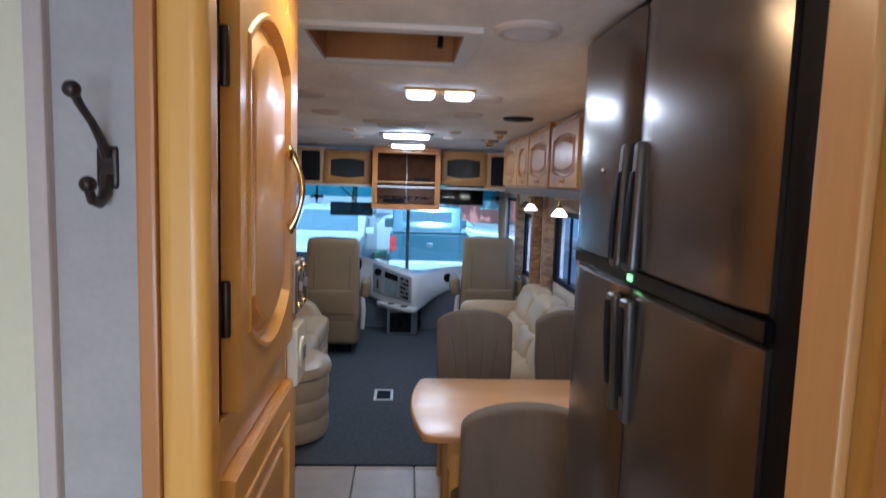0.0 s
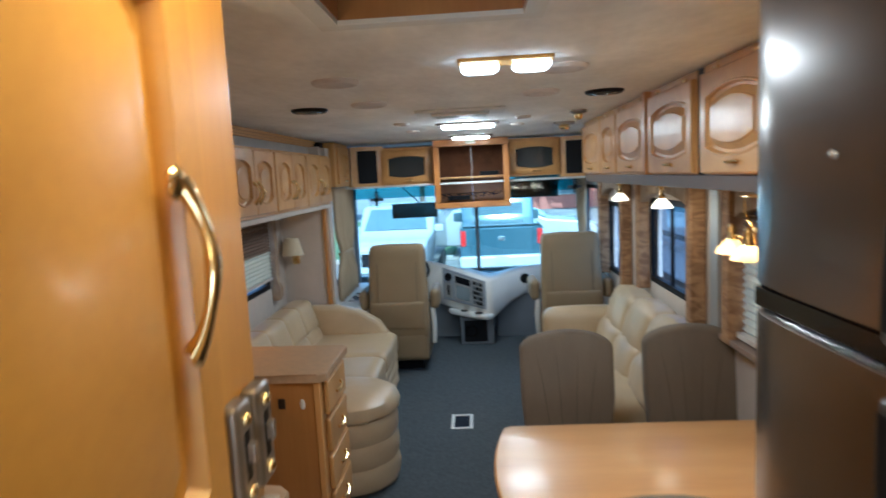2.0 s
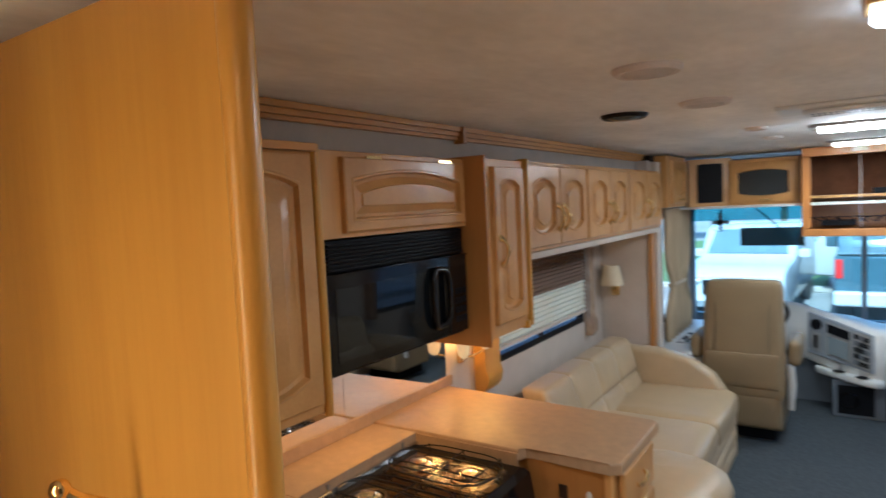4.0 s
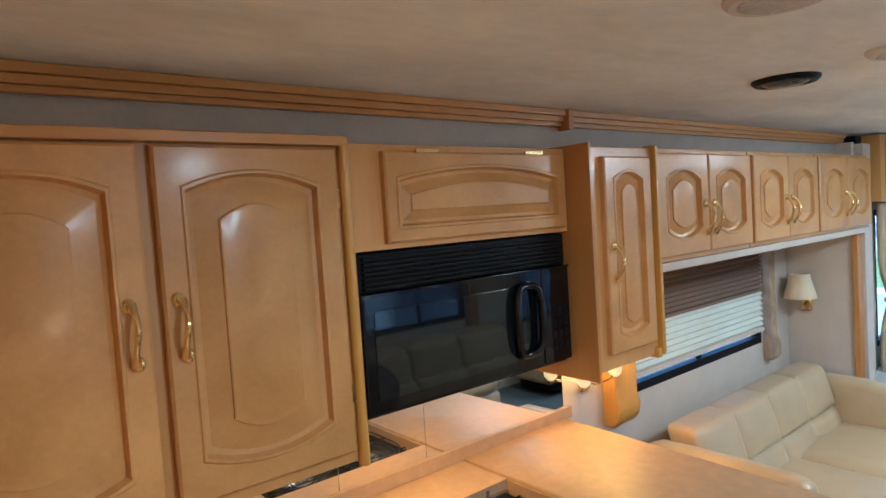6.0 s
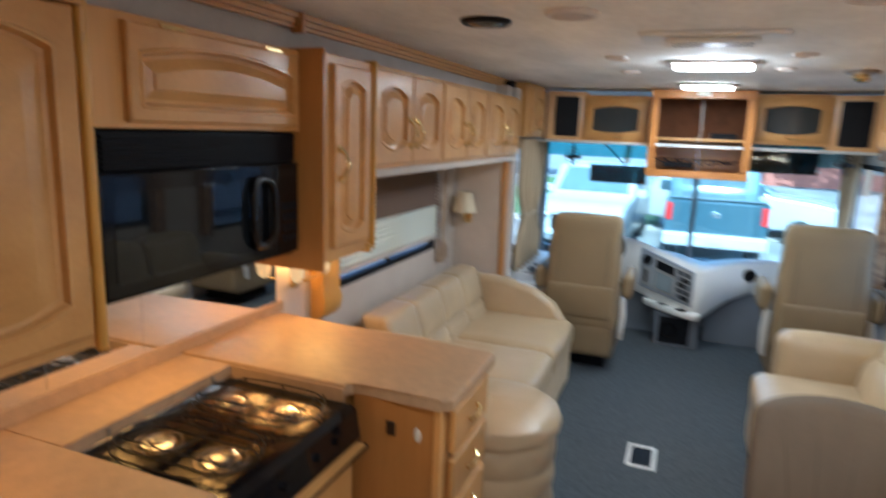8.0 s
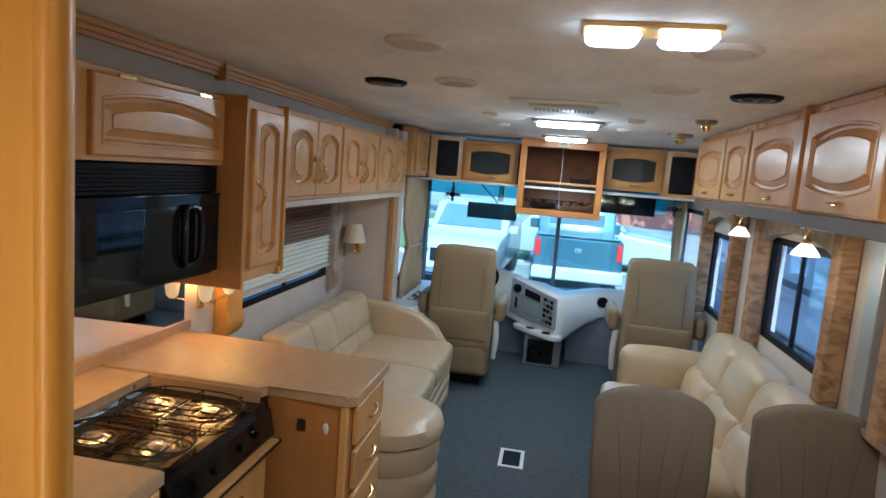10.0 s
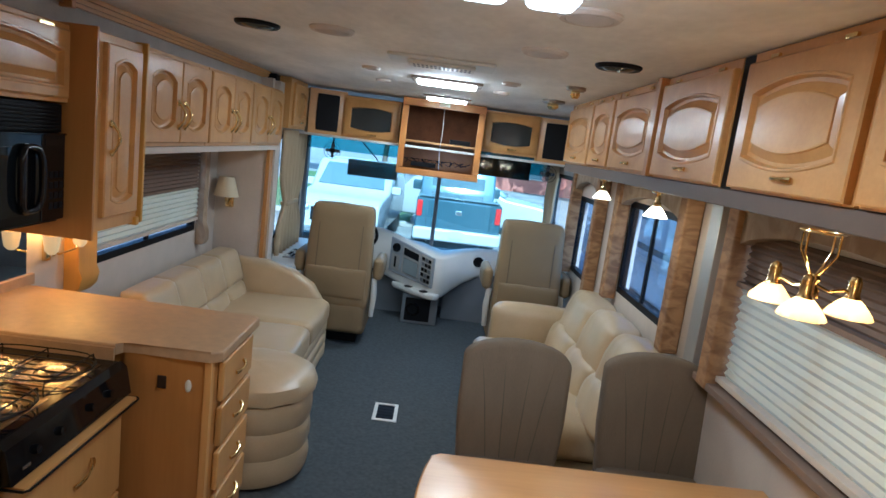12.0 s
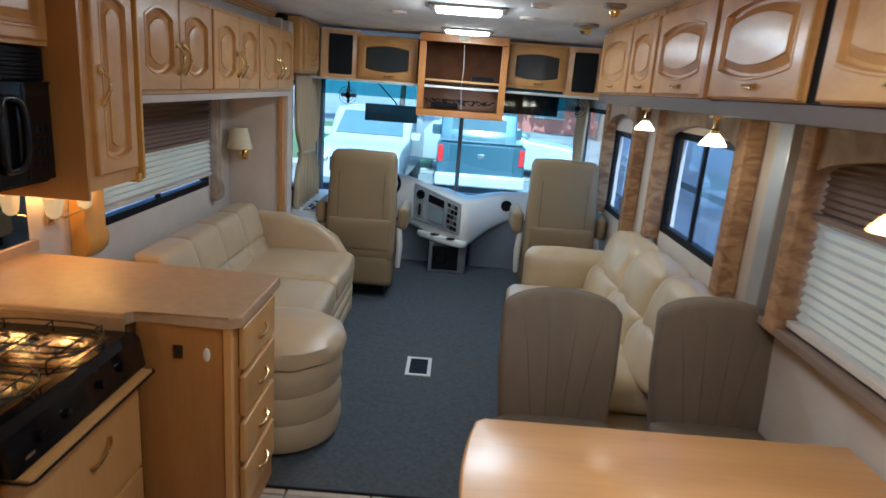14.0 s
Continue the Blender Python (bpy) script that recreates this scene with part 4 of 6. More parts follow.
part("front_fascia", box((-0.975, 5.762, 0.868), (-0.556, 5.7695, 0.912), 0.002), LAMINATE, t, "laminate edge strip over the stove")
structure("backsplash", box((-1.2, 4.37, 0.915), (-1.182, 6.34, 0.962), 0.003), LAMINATE, "low laminate backsplash")
for y in (5.30, 5.68):
    solo("latch", box((-0.977, y - 0.006, 0.884), (-0.972, y + 0.006, 0.906), 0.002), PEWTER, "small dark latch on the recess behind the stove", "latch", group="stove latches")
t = thing("wall_mirror", "tall clear mirror panes on the wall behind the stove", "mirror", pose(0, 0, 0))
for a, b in ((4.40, 4.90), (4.902, 5.30), (5.302, 5.62), (5.622, 6.30)):
    part("pane", box((-1.1985, a, 0.963), (-1.192, b, 1.262)), MIRROR, t, "", None)


def galley_base():
    t = thing("base_cabinet", "maple base cabinet with drawer under the stove", "cabinet", pose(0, 0, 0))
    part("body", box((-1.2, 4.862, 0.08), (-0.545, 5.19, 0.88), 0.003), MAPLE, t)
    part("body", box((-1.2, 5.19, 0.08), (-0.545, 5.77, 0.748), 0.003), MAPLE, t)
    part("toe_kick", box((-1.2, 4.862, 0.0), (-0.60, 5.77, 0.08)), BLACK_M, t)
    for a, b, z0, z1 in ((4.90, 5.175, 0.10, 0.86),):
        hinged_door(t, facing("+x", (-0.545, (a + b) / 2, (z0 + z1) / 2)), b - a, z1 - z0, pull_at=(0.10, 0.3))
    for z0, z1 in ((0.42, 0.744), (0.10, 0.41)):
        d = part("drawer", box((-0.285, -(z1 - z0) / 2, 0), (0.285, (z1 - z0) / 2, 0.022), 0.006, seg=3), MAPLE_Y, t, "flat maple drawer front", m=facing("+x", (-0.545, 5.482, (z0 + z1) / 2)))
        part("handle", flat_pull(0.10), BRASS, d, "brass drawer pull", m=Matrix.Translation((0.06, 0.02, 0.022)) @ Matrix.Rotation(radians(25), 4, "Z"))


galley_base()


def stove():
    t = thing("cooktop", "black gas cooktop with wire grates", "stove", pose(0, 0, -0.028))
    part("top", box((-0.975, 5.195, 0.885), (-0.535, 5.755, 0.902), 0.004), BLACK, t, "black enamel top")
    part("rim", box((-0.982, 5.188, 0.89), (-0.965, 5.762, 0.912), 0.004), STEEL_L, t, "steel back rim")
    fr = bmesh.new()
    prism([(-0.535, 0.790), (-0.495, 0.795), (-0.512, 0.885), (-0.535, 0.90)], 0.575, fr, 0.003)
    bmesh.ops.translate(fr, verts=fr.verts, vec=(0, 5.19, 0))
    part("front_panel", fr, BLACK, t, "black slanted control panel")
    for x, y, r in ((-0.65, 5.34, 0.046), (-0.65, 5.61, 0.046), (-0.85, 5.34, 0.042), (-0.85, 5.61, 0.042)):
        b = lathe([(0, 0.902), (r, 0.902), (r, 0.906), (r * 0.62, 0.910), (r * 0.58, 0.917), (0, 0.919)], 20, at=(x, y, 0))
        part("burner", b, STEEL_L, t, "round steel burner cap")
        part("drip_pan", box((x - 0.085, y - 0.10, 0.9022), (x + 0.085, y + 0.10, 0.9032), 0.0), PAN, t, "polished drip pan")
        part("drip_ring", lathe([(r * 1.2, 0.9025), (r * 1.5, 0.9025), (r * 1.45, 0.907), (r * 1.25, 0.907), (r * 1.2, 0.9025)], 24, at=(x, y, 0)), STEEL, t)
    for yc in (5.335, 5.615):
        g = bmesh.new()
        for yo in (0.125, 0.085, 0.045):
            e = 0.35 * yo
            for xa, xb, sg in ((-0.955, -0.79, -1), (-0.72, -0.548, 1)):
                end = xb if sg > 0 else xa
                beg = -0.755
                pts = [(beg, yc - yo, 0.924), (end - sg * yo, yc - yo, 0.924)]
                pts += [(end - sg * yo + sg * yo * math.sin(a), yc - yo * math.cos(a), 0.924) for a in (math.pi * q / 8 for q in range(1, 8))]
                pts += [(end - sg * yo, yc + yo, 0.924), (beg, yc + yo, 0.924)]
                sweep(pts, 0.0022, 6, g)
        for xc in (-0.90, -0.755, -0.61):
            sweep([(xc, yc - 0.128, 0.904), (xc, yc - 0.126, 0.9205), (xc, yc + 0.126, 0.9205), (xc, yc + 0.128, 0.904)], 0.0024, 6, g)
        part("grate", g, BLACK_M, t, "black wire grate with rounded loops")
    for y in (5.29, 5.39, 5.54, 5.64):
        k = lathe([(0, 0), (0.012, 0), (0.011, 0.010), (0, 0.011)], 14)
        part("knob", k, BLACK, t, "black control knob", m=Matrix.Translation((-0.503, y, 0.842)) @ Matrix.Rotation(radians(82), 4, "Y"))
    part("name_plate", box((-0.504, 5.235, 0.815), (-0.4975, 5.265, 0.823), 0.0005), STEEL_L, t, "pale maker's plate")
    part("rail", sweep([(-0.53, 5.195, 0.784), (-0.47, 5.195, 0.784), (-0.462, 5.205, 0.784), (-0.462, 5.745, 0.784), (-0.47, 5.756, 0.784), (-0.53, 5.756, 0.784)], 0.0035, 8), BLACK_M, t, "thin black guard rail")
    part("board", box((-0.545, 5.20, 0.777), (-0.47, 5.75, 0.7895), 0.003), MAPLE_Y, t, "maple ledge below the panel")


stove()


def peninsula():
    t = thing("peninsula_cabinet", "maple peninsula cabinet with four narrow drawers", "cabinet", pose(0, 0, 0))
    part("body", box((-1.2, 5.815, 0.08), (-0.252, 6.24, 0.886), 0.003), HONEY_D, t)
    part("near_panel", box((-0.545, 5.806, 0.02), (-0.252, 5.816, 0.886), 0.002), HONEY_D, t, "warm maple end panel")
    part("corner_stile", box((-0.275, 5.800, 0.02), (-0.250, 5.83, 0.886), 0.004), MAPLE, t)
    part("toe_kick", box((-1.2, 5.83, 0.0), (-0.29, 6.22, 0.08)), HONEY_D, t)
    for i in range(4):
        z1 = 0.868 - i * 0.168
        d = part("drawer", box((-0.165, -0.073, 0), (0.165, 0.073, 0.022), 0.007, seg=3), MAPLE_Y, t, "maple drawer front", m=facing("+x", (-0.251, 6.03, z1 - 0.075)))
        part("handle", flat_pull(0.085), BRASS, d, "brass drawer pull", m=Matrix.Translation((0.0, 0.0, 0.022)) @ Matrix.Rotation(radians(12), 4, "Z"))
    part("switch_plate", lathe([(0, -0.003), (0.011, -0.003), (0.011, 0.002), (0.008, 0.004), (0, 0.004)], 18), WHITEPL, t, "small white oval button", m=facing("-y", (-0.327, 5.8055, 0.793)) @ Matrix.Scale(2.0, 4, (0, 1, 0)))
    part("socket", box((-0.43, 5.801, 0.775), (-0.40, 5.807, 0.82), 0.003), BRONZE, t, "brown outlet")


peninsula()


def galley_sconce():
    t = thing("wall_sconce", "brass double wall sconce with lit glass cups on the galley wall", "wall lamp", pose(-1.2, 6.43, 1.045))
    part("plate", cushion((0.010, 0.022, 0.05), 0.008, cuts=5, at=(0.006, 0, 0)), BRASS, t, "oval brass back plate")
    for s in (-1, 1):
        part("arm", sweep([(0.01, 0, 0.0), (0.05, s * 0.02, -0.02), (0.085, s * 0.075, 0.0), (0.09, s * 0.10, 0.035)], 0.005, 8), BRASS, t)
        part("cup", lathe([(0.012, -0.035), (0.026, -0.02), (0.032, 0.02), (0.034, 0.045), (0.031, 0.045), (0.028, 0.015), (0.0, -0.025)], 16, at=(0.09, s * 0.10, 0.04)), CUPGLASS, t, "lit glass cup")
        part("holder", lathe([(0, 0.078), (0.024, 0.078), (0.026, 0.095), (0, 0.098)], 14, at=(0.09, s * 0.10, 0.0)), BRASS, t)


galley_sconce()

# ---- left lounge ----


def side_window(name, side, x, y0, y1, z0, z1, glass, bars=()):
    """A window in a side wall: dark rounded frame, panes, dividing bars."""
    t = tagged(new(name), "dark-framed window with tinted panes", kind="structure")
    t.location = (x, (y0 + y1) / 2, (z0 + z1) / 2)
    w, h, f = (y1 - y0) / 2, (z1 - z0) / 2, 0.038
    s = 1 if side == "+x" else -1
    b2 = bmesh.new()
    for lo, hi in (((-w, -h), (w, -h + f)), ((-w, h - f), (w, h)), ((-w, -h + f), (-w + f, h - f)), ((w - f, -h + f), (w, h - f))):
        box((-0.03, *lo), (0.012, *hi), 0.0, b2) if s > 0 else box((-0.012, *lo), (0.03, *hi), 0.0, b2)
    part("window_frame", b2, BLACK_M, t, "black aluminium frame")
    cuts = [-w + f] + [b - (y0 + y1) / 2 for b in bars] + [w - f]
    for a, b in zip(cuts, cuts[1:]):
        p = part("pane", box((-0.004, a, -h + f), (0.0, b, h - f)), glass, t, "tinted glass pane", None)
        p.visible_shadow = False
    for b in bars:
        c = b - (y0 + y1) / 2
        part("mullion", box((-0.010, c - 0.014, -h + f), (0.008, c + 0.014, h - f), 0.002), BLACK_M, t)
    return t


def pleats(y0, y1, z0, z1, n, depth, x):
    """A pleated shade: one folded cloth with a little thickness."""
    b2 = bmesh.new()
    prof = []
    for i in range(n + 1):
        z = z0 + (z1 - z0) * i / n
        prof.append((x + (depth if i % 2 else 0), z))
    front = [(px + 0.0015, pz) for px, pz in prof]
    outline = front + prof[::-1]
    a = [b2.verts.new((px, y0, pz)) for px, pz in outline]
    b = [b2.verts.new((px, y1, pz)) for px, pz in outline]
    k = len(a)
    for i in range(k):
        b2.faces.new((a[i], b[i], b[(i + 1) % k], a[(i + 1) % k]))
    m = len(front)
    for i in range(m - 1):
        b2.faces.new((a[i], a[i + 1], a[k - 2 - i], a[k - 1 - i]))
        b2.faces.new((b[i + 1], b[i], b[k - 1 - i], b[k - 2 - i]))
    return b2


side_window("window_lounge_left", "+x", -1.215, 6.70, 8.06, 0.90, 1.46, BLUEGLASS, (7.38,))
t = thing("pleated_shade", "day-night pleated window shade, brown above and white below", "window shade", pose(0, 0, 0))
part("night_cloth", pleats(6.72, 8.02, 1.215, 1.50, 24, 0.018, -1.188), SHADE_B, t, "brown pleated cloth", None)
part("day_cloth", pleats(6.72, 8.02, 1.00, 1.205, 14, 0.018, -1.188), SHADE_W, t, "white pleated cloth", None)
part("middle_rail", box((-1.192, 6.72, 1.203), (-1.165, 8.02, 1.218), 0.003), SHADE_B, t)
part("bottom_rail", box((-1.192, 6.72, 0.978), (-1.165, 8.02, 1.0), 0.004), WALLBEIGE, t)
solo("valance", prism([(-1.198, 0.80), (-1.15, 0.80), (-1.13, 0.83), (-1.13, 0.90), (-1.15, 0.95), (-1.15, 1.50), (-1.198, 1.50)], 0.075, bevel=0.004), SWIRLCLOTH, "swirled cloth-covered valance leg beside the lounge window", "valance", pose(0, 8.07, 0))
solo("wooden_bracket", prism([(-1.198, 0.815), (-1.15, 0.82), (-1.125, 0.85), (-1.115, 0.90), (-1.13, 0.94), (-1.13, 1.23), (-1.198, 1.23)], 0.15, bevel=0.004), HONEY, "honey maple bracket under the overhead cabinet", "bracket", pose(0, 6.56, 0))


def small_sconce():
    t = thing("wall_lamp", "brass wall lamp with a linen shade on the slide-out wall", "wall lamp", pose(-1.09, 8.42, 1.14))
    part("plate", cushion((0.030, 0.010, 0.042), 0.009, cuts=4, at=(0, -0.005, -0.06)), BRASS, t)
    part("arm", sweep([(0, -0.01, -0.05), (0, -0.06, -0.075), (0, -0.095, -0.05), (0, -0.095, 0.0)], 0.007, 8), BRASS, t)
    part("shade", lathe([(0.088, -0.012), (0.052, 0.128), (0.050, 0.128), (0.086, -0.012), (0.088, -0.012)], 26, at=(0, -0.095, 0.0)), LINEN, t, "cream linen shade")
    part("socket", lathe([(0, 0.0), (0.014, 0.0), (0.012, 0.04), (0, 0.04)], 12, at=(0, -0.095, 0)), BRASS, t)


small_sconce()


def left_sofa():
    t = thing("sofa", "cream leather sofa with channelled base and curved arm by the wall", "sofa", pose(0, 0, 0))
    part("base", box((-1.05, 6.95, 0.03), (-0.33, 8.36, 0.30), 0.02), LEATHER, t)
    for i in range(3):
        part("front_channel", cushion((0.045, 0.70, 0.052), 0.045, cuts=8, at=(-0.31, 7.66, 0.085 + i * 0.095), wrinkle=0.004), LEATHER, t, "stitched horizontal roll")
    part("seat", cushion((0.36, 0.345, 0.085), 0.045, (0.01, 0, 0.014), 12, at=(-0.625, 7.98, 0.375), wrinkle=0.006), LEATHER, t, "soft seat cushion")
    part("seat", cushion((0.36, 0.335, 0.085), 0.045, (0.01, 0, 0.014), 12, at=(-0.625, 7.295, 0.375), wrinkle=0.006), LEATHER, t, "soft seat cushion")
    for a, b in ((6.86, 7.21), (7.21, 7.56), (7.56, 7.91), (7.91, 8.26)):
        lean = lambda q: Vector((q.x - 0.30 * q.z, q.y, q.z))
        part("back_cushion", cushion((0.075, (b - a) / 2 + 0.006, 0.112), 0.030, (0.016, 0, 0.005), 10, at=(-1.0, (a + b) / 2, 0.655), wrinkle=0.003, shape=lean), LEATHER, t, "upper back cushion")
        part("back_cushion", cushion((0.075, (b - a) / 2 + 0.006, 0.085), 0.030, (0.018, 0, 0), 10, at=(-0.945, (a + b) / 2, 0.462), wrinkle=0.003, shape=lean), LEATHER, t, "lower back cushion")
    out = [(-1.14, 0.04), (-0.34, 0.04), (-0.30, 0.30), (-0.32, 0.44), (-0.40, 0.56), (-0.55, 0.65), (-0.75, 0.70), (-1.14, 0.71)]
    part("arm", prism(out, 0.13, bevel=0.04), LEATHER, t, "padded curved arm", m=pose(0, 8.245, 0))
    part("near_arm", cushion((0.33, 0.06, 0.10), 0.05, (0, 0, 0.01), 8, at=(-0.80, 6.78, 0.62)), LEATHER, t, "low rolled arm")


left_sofa()


def ottoman():
    t = thing("ottoman", "round cream leather ottoman with horizontal channels beside the drawers", "ottoman", pose(-0.345, 6.715, 0))
    prof = [(0.0, 0.03)]
    for i in range(3):
        z0 = 0.03 + i * 0.1307
        for k in range(9):
            a = k / 8
            prof.append((0.270 + 0.011 * math.sin(math.pi * a) ** 0.6, z0 + 0.1307 * a))
    b2 = lathe(prof + [(0.0, 0.425)], 40)
    for v in b2.verts:
        v.co += Vector((noise.noise(v.co * 14), noise.noise(v.co * 14 + Vector((3, 0, 0))), noise.noise(v.co * 14 + Vector((0, 8, 0))))) * 0.004
    part("base", b2, LEATHER, t, "channelled leather base")
    b2 = lathe([(0.27, 0.425), (0.292, 0.44), (0.298, 0.47), (0.285, 0.505), (0.24, 0.530), (0.16, 0.543), (0.08, 0.547), (0.0, 0.548)], 40)
    for v in b2.verts:
        v.co += Vector((noise.noise(v.co * 12), noise.noise(v.co * 12 + Vector((3, 0, 0))), noise.noise(v.co * 12 + Vector((0, 8, 0))))) * 0.006
    part("top", b2, LEATHER, t, "padded creased top")


ottoman()

# ---- right lounge ----
side_window("window_lounge_right", "-x", 1.615, 6.62, 7.60, 0.93, 1.50, BLUEGLASS, (7.16,))
side_window("window_entry", "-x", 1.615, 8.14, 8.95, 0.80, 1.42, BLUEGLASS, ())
side_window("window_dinette", "-x", 1.615, 5.02, 6.10, 0.93, 1.52, BLUEGLASS, (5.56,))


def lambrequin(y0, y1, z0, z1, cloth, leg_cloth, label, sill=True):
    """A cloth-covered window surround: two legs and an arched head, standing off the wall."""
    t = thing("window_valance", label, "valance", pose(0, 0, 0), "window valances")
    leg = 0.085
    for a in (y0 - leg, y1):
        part("leg", box((1.515, a, z0), (1.598, a + leg, z1), 0.010, seg=3), leg_cloth, t, "banded cloth leg")
    n = 16
    w = y1 - y0
    out = [(-w / 2, z1 - 0.001), (-w / 2, z1 - 0.14)] + [(-w / 2 + w * i / n, z1 - 0.14 + 0.075 * math.sin(math.pi * i / n) ** 0.7) for i in range(1, n)] + [(w / 2, z1 - 0.14), (w / 2, z1 - 0.001)]
    part("head", prism(out, 0.06, bevel=0.004), cloth, t, "arched swirled cloth head", m=Matrix.Translation((1.595, (y0 + y1) / 2, 0)) @ Matrix.Rotation(radians(90), 4, "Z"))
    return t


lambrequin(6.635, 7.585, 0.88, 1.61, SWIRLCLOTH, STONECLOTH, "brown banded cloth valance round the lounge window")
lambrequin(5.0, 6.07, 0.90, 1.61, SWIRLCLOTH, STONECLOTH, "brown banded cloth valance round the dinette window")
lambrequin(8.16, 8.88, 0.78, 1.61, SWIRLCLOTH, STONECLOTH, "brown cloth valance with wooden legs round the entry window")
structure("trim_slide_right", box((1.545, 6.27, 0.0), (1.60, 6.37, 1.62), 0.006), ALU, "grey flange of the dinette slide-out")
t = thing("pleated_shade", "wide day-night pleated shade, brown above and white below", "window shade", pose(0, 0, 0))
m_flip = Matrix.Translation((1.588, 0, 0)) @ Matrix.Scale(-1, 4, (1, 0, 0))
bm = pleats(5.02, 6.06, 1.335, 1.52, 16, 0.016, 0.0)
bm.transform(m_flip)
part("night_cloth", bm, SHADE_B, t, "brown pleated cloth", None)
bm = pleats(5.02, 6.06, 0.965, 1.32, 22, 0.012, 0.0)
bm.transform(m_flip)
part("day_cloth", bm, SHADE_W, t, "white pleated cloth", None)
part("middle_rail", box((1.550, 5.02, 1.317), (1.585, 6.06, 1.336), 0.003), SHADE_B, t)
part("bottom_rail", box((1.545, 5.02, 0.945), (1.585, 6.06, 0.968), 0.004), WALLBEIGE, t)
structure("trim_dinette_sill", box((1.52, 4.6, 0.90), (1.60, 6.2, 0.93), 0.006), SHADE_B, "brown sill below the dinette shade")

for a, b, one in ((7.40, 8.06, 0), (6.96, 7.385, 0), (6.345, 6.945, 0), (5.70, 6.30, 1), (5.085, 5.63, 1), (4.40, 5.07, 1)):
    face = 1.255
    z1 = 2.047
    t = wall_unit("overhead_cabinet", "maple overhead cabinet with a lift-up arched door", a, b, 1.668, z1, face, [
        ((a + b) / 2, 1.845, b - a - 0.02, 0.33 + 0.012 * one, dict(stile=0.062, top=0.028, bottom=0.028, pull_at=(0.03, -0.135), pull_len=0.075, flat=True))], back=1.6, side="-x")
    for yy in (a + 0.12, b - 0.12):
        part("hinge", box((face - 0.010, yy - 0.02, 2.020), (face - 0.001, yy + 0.02, 2.030), 0.001), BRASS, t)
# Black filler added in place of the darkness in the cabinet gap.
structure("trim_gap_shade", box((1.258, 5.632, 1.668), (1.60, 5.698, 2.046)), BLACK_M, "black filler for the unlit gap between overhead cabinets")
structure("trim_cabinet_divider", box((1.225, 6.302, 1.668), (1.60, 6.343, 2.048), 0.004), HONEY_D, "maple divider between overhead cabinets")
structure("trim_light_rail", box((1.262, 4.38, 1.615), (1.60, 8.10, 1.667), 0.004), RAILTONE, "mauve-brown light rail below the overhead cabinets")


def spot(y):
    t = thing("reading_lamp", "lit brass reading lamp with a small ribbed glass shade", "lamp", pose(1.33, y, 1.615), "reading lamps")
    part("base", lathe([(0, 0), (0.03, 0), (0.028, -0.012), (0.01, -0.016), (0.01, -0.045), (0.018, -0.055), (0.016, -0.07), (0, -0.07)], 16), BRASS, t)
    part("shade", ribbed(0.016, 0.048, -0.065, -0.112), SHADEHOT, t, "lit ribbed glass shade")


def ribbed(r0, r1, z0, z1, seg=32):
    b2 = bmesh.new()
    rows = []
    for k, (f, dz) in enumerate(((0, 0), (0.35, 0.25), (0.85, 0.75), (1.0, 1.0))):
        r = r0 + (r1 - r0) * f
        rows.append([b2.verts.new(((r + (0.0025 if i % 2 else -0.0015) * f) * math.cos(2 * math.pi * i / seg), (r + (0.0025 if i % 2 else -0.0015) * f) * math.sin(2 * math.pi * i / seg), z0 + (z1 - z0) * dz)) for i in range(seg)])
    rows.append([b2.verts.new((v.co.x * 0.95, v.co.y * 0.95, z1 + 0.002)) for v in rows[-1]])
    rows.append([b2.verts.new((v.co.x * 0.3, v.co.y * 0.3, z0 + (z1 - z0) * 0.15)) for v in rows[-1]])
    for a, b in zip(rows, rows[1:]):
        for i in range(seg):
            b2.faces.new((a[i], a[(i + 1) % seg], b[(i + 1) % seg], b[i]))
    return b2


spot(6.40)
spot(7.27)


def chandelier():
    t = thing("pendant_lamp", "brass dining pendant with three lit ribbed glass shades", "pendant lamp", pose(1.184, 5.05, 1.618) @ Matrix.Scale(0.72, 4))
    ring = [(0.055 * math.cos(a), 0.055 * math.sin(a), -0.004) for a in (2 * math.pi * i / 18 for i in range(19))]
    part("ring", sweep(ring, 0.004, 8), BRASS, t, "brass ceiling ring")
    for k in range(4):
        a = math.pi / 2 * k + 0.4
        part("rod", sweep([(0.055 * math.cos(a), 0.055 * math.sin(a), -0.004), (0.055 * math.cos(a), 0.055 * math.sin(a), -0.06), (0.03 * math.cos(a), 0.03 * math.sin(a), -0.10), (0.006 * math.cos(a), 0.006 * math.sin(a), -0.13)], 0.0035, 8), BRASS, t)
    part("hub", lathe([(0, -0.12), (0.012, -0.12), (0.022, -0.135), (0.012, -0.15), (0.022, -0.165), (0.024, -0.185), (0, -0.19)], 16), BRASS, t, "turned brass hub")
    for k in range(3):
        a = 2 * math.pi / 3 * k - 2.2
        c, s = math.cos(a), math.sin(a)
        part("arm", sweep([(0.01 * c, 0.01 * s, -0.15), (0.05 * c, 0.05 * s, -0.165), (0.09 * c, 0.09 * s, -0.155), (0.115 * c, 0.115 * s, -0.165)], 0.0045, 8), BRASS, t)
        part("cup", lathe([(0, -0.11), (0.012, -0.115), (0.017, -0.13), (0.017, -0.165), (0.023, -0.175), (0, -0.176)], 14, at=(0.115 * c, 0.115 * s, 0)), BRASS, t, "brass socket cup with finial")
        g = ribbed(0.02, 0.060, -0.175, -0.228)
        bmesh.ops.translate(g, verts=g.verts, vec=(0.115 * c, 0.115 * s, 0))
        part("shade", g, SHADEGLASS, t, "lit ribbed glass shade")


chandelier()


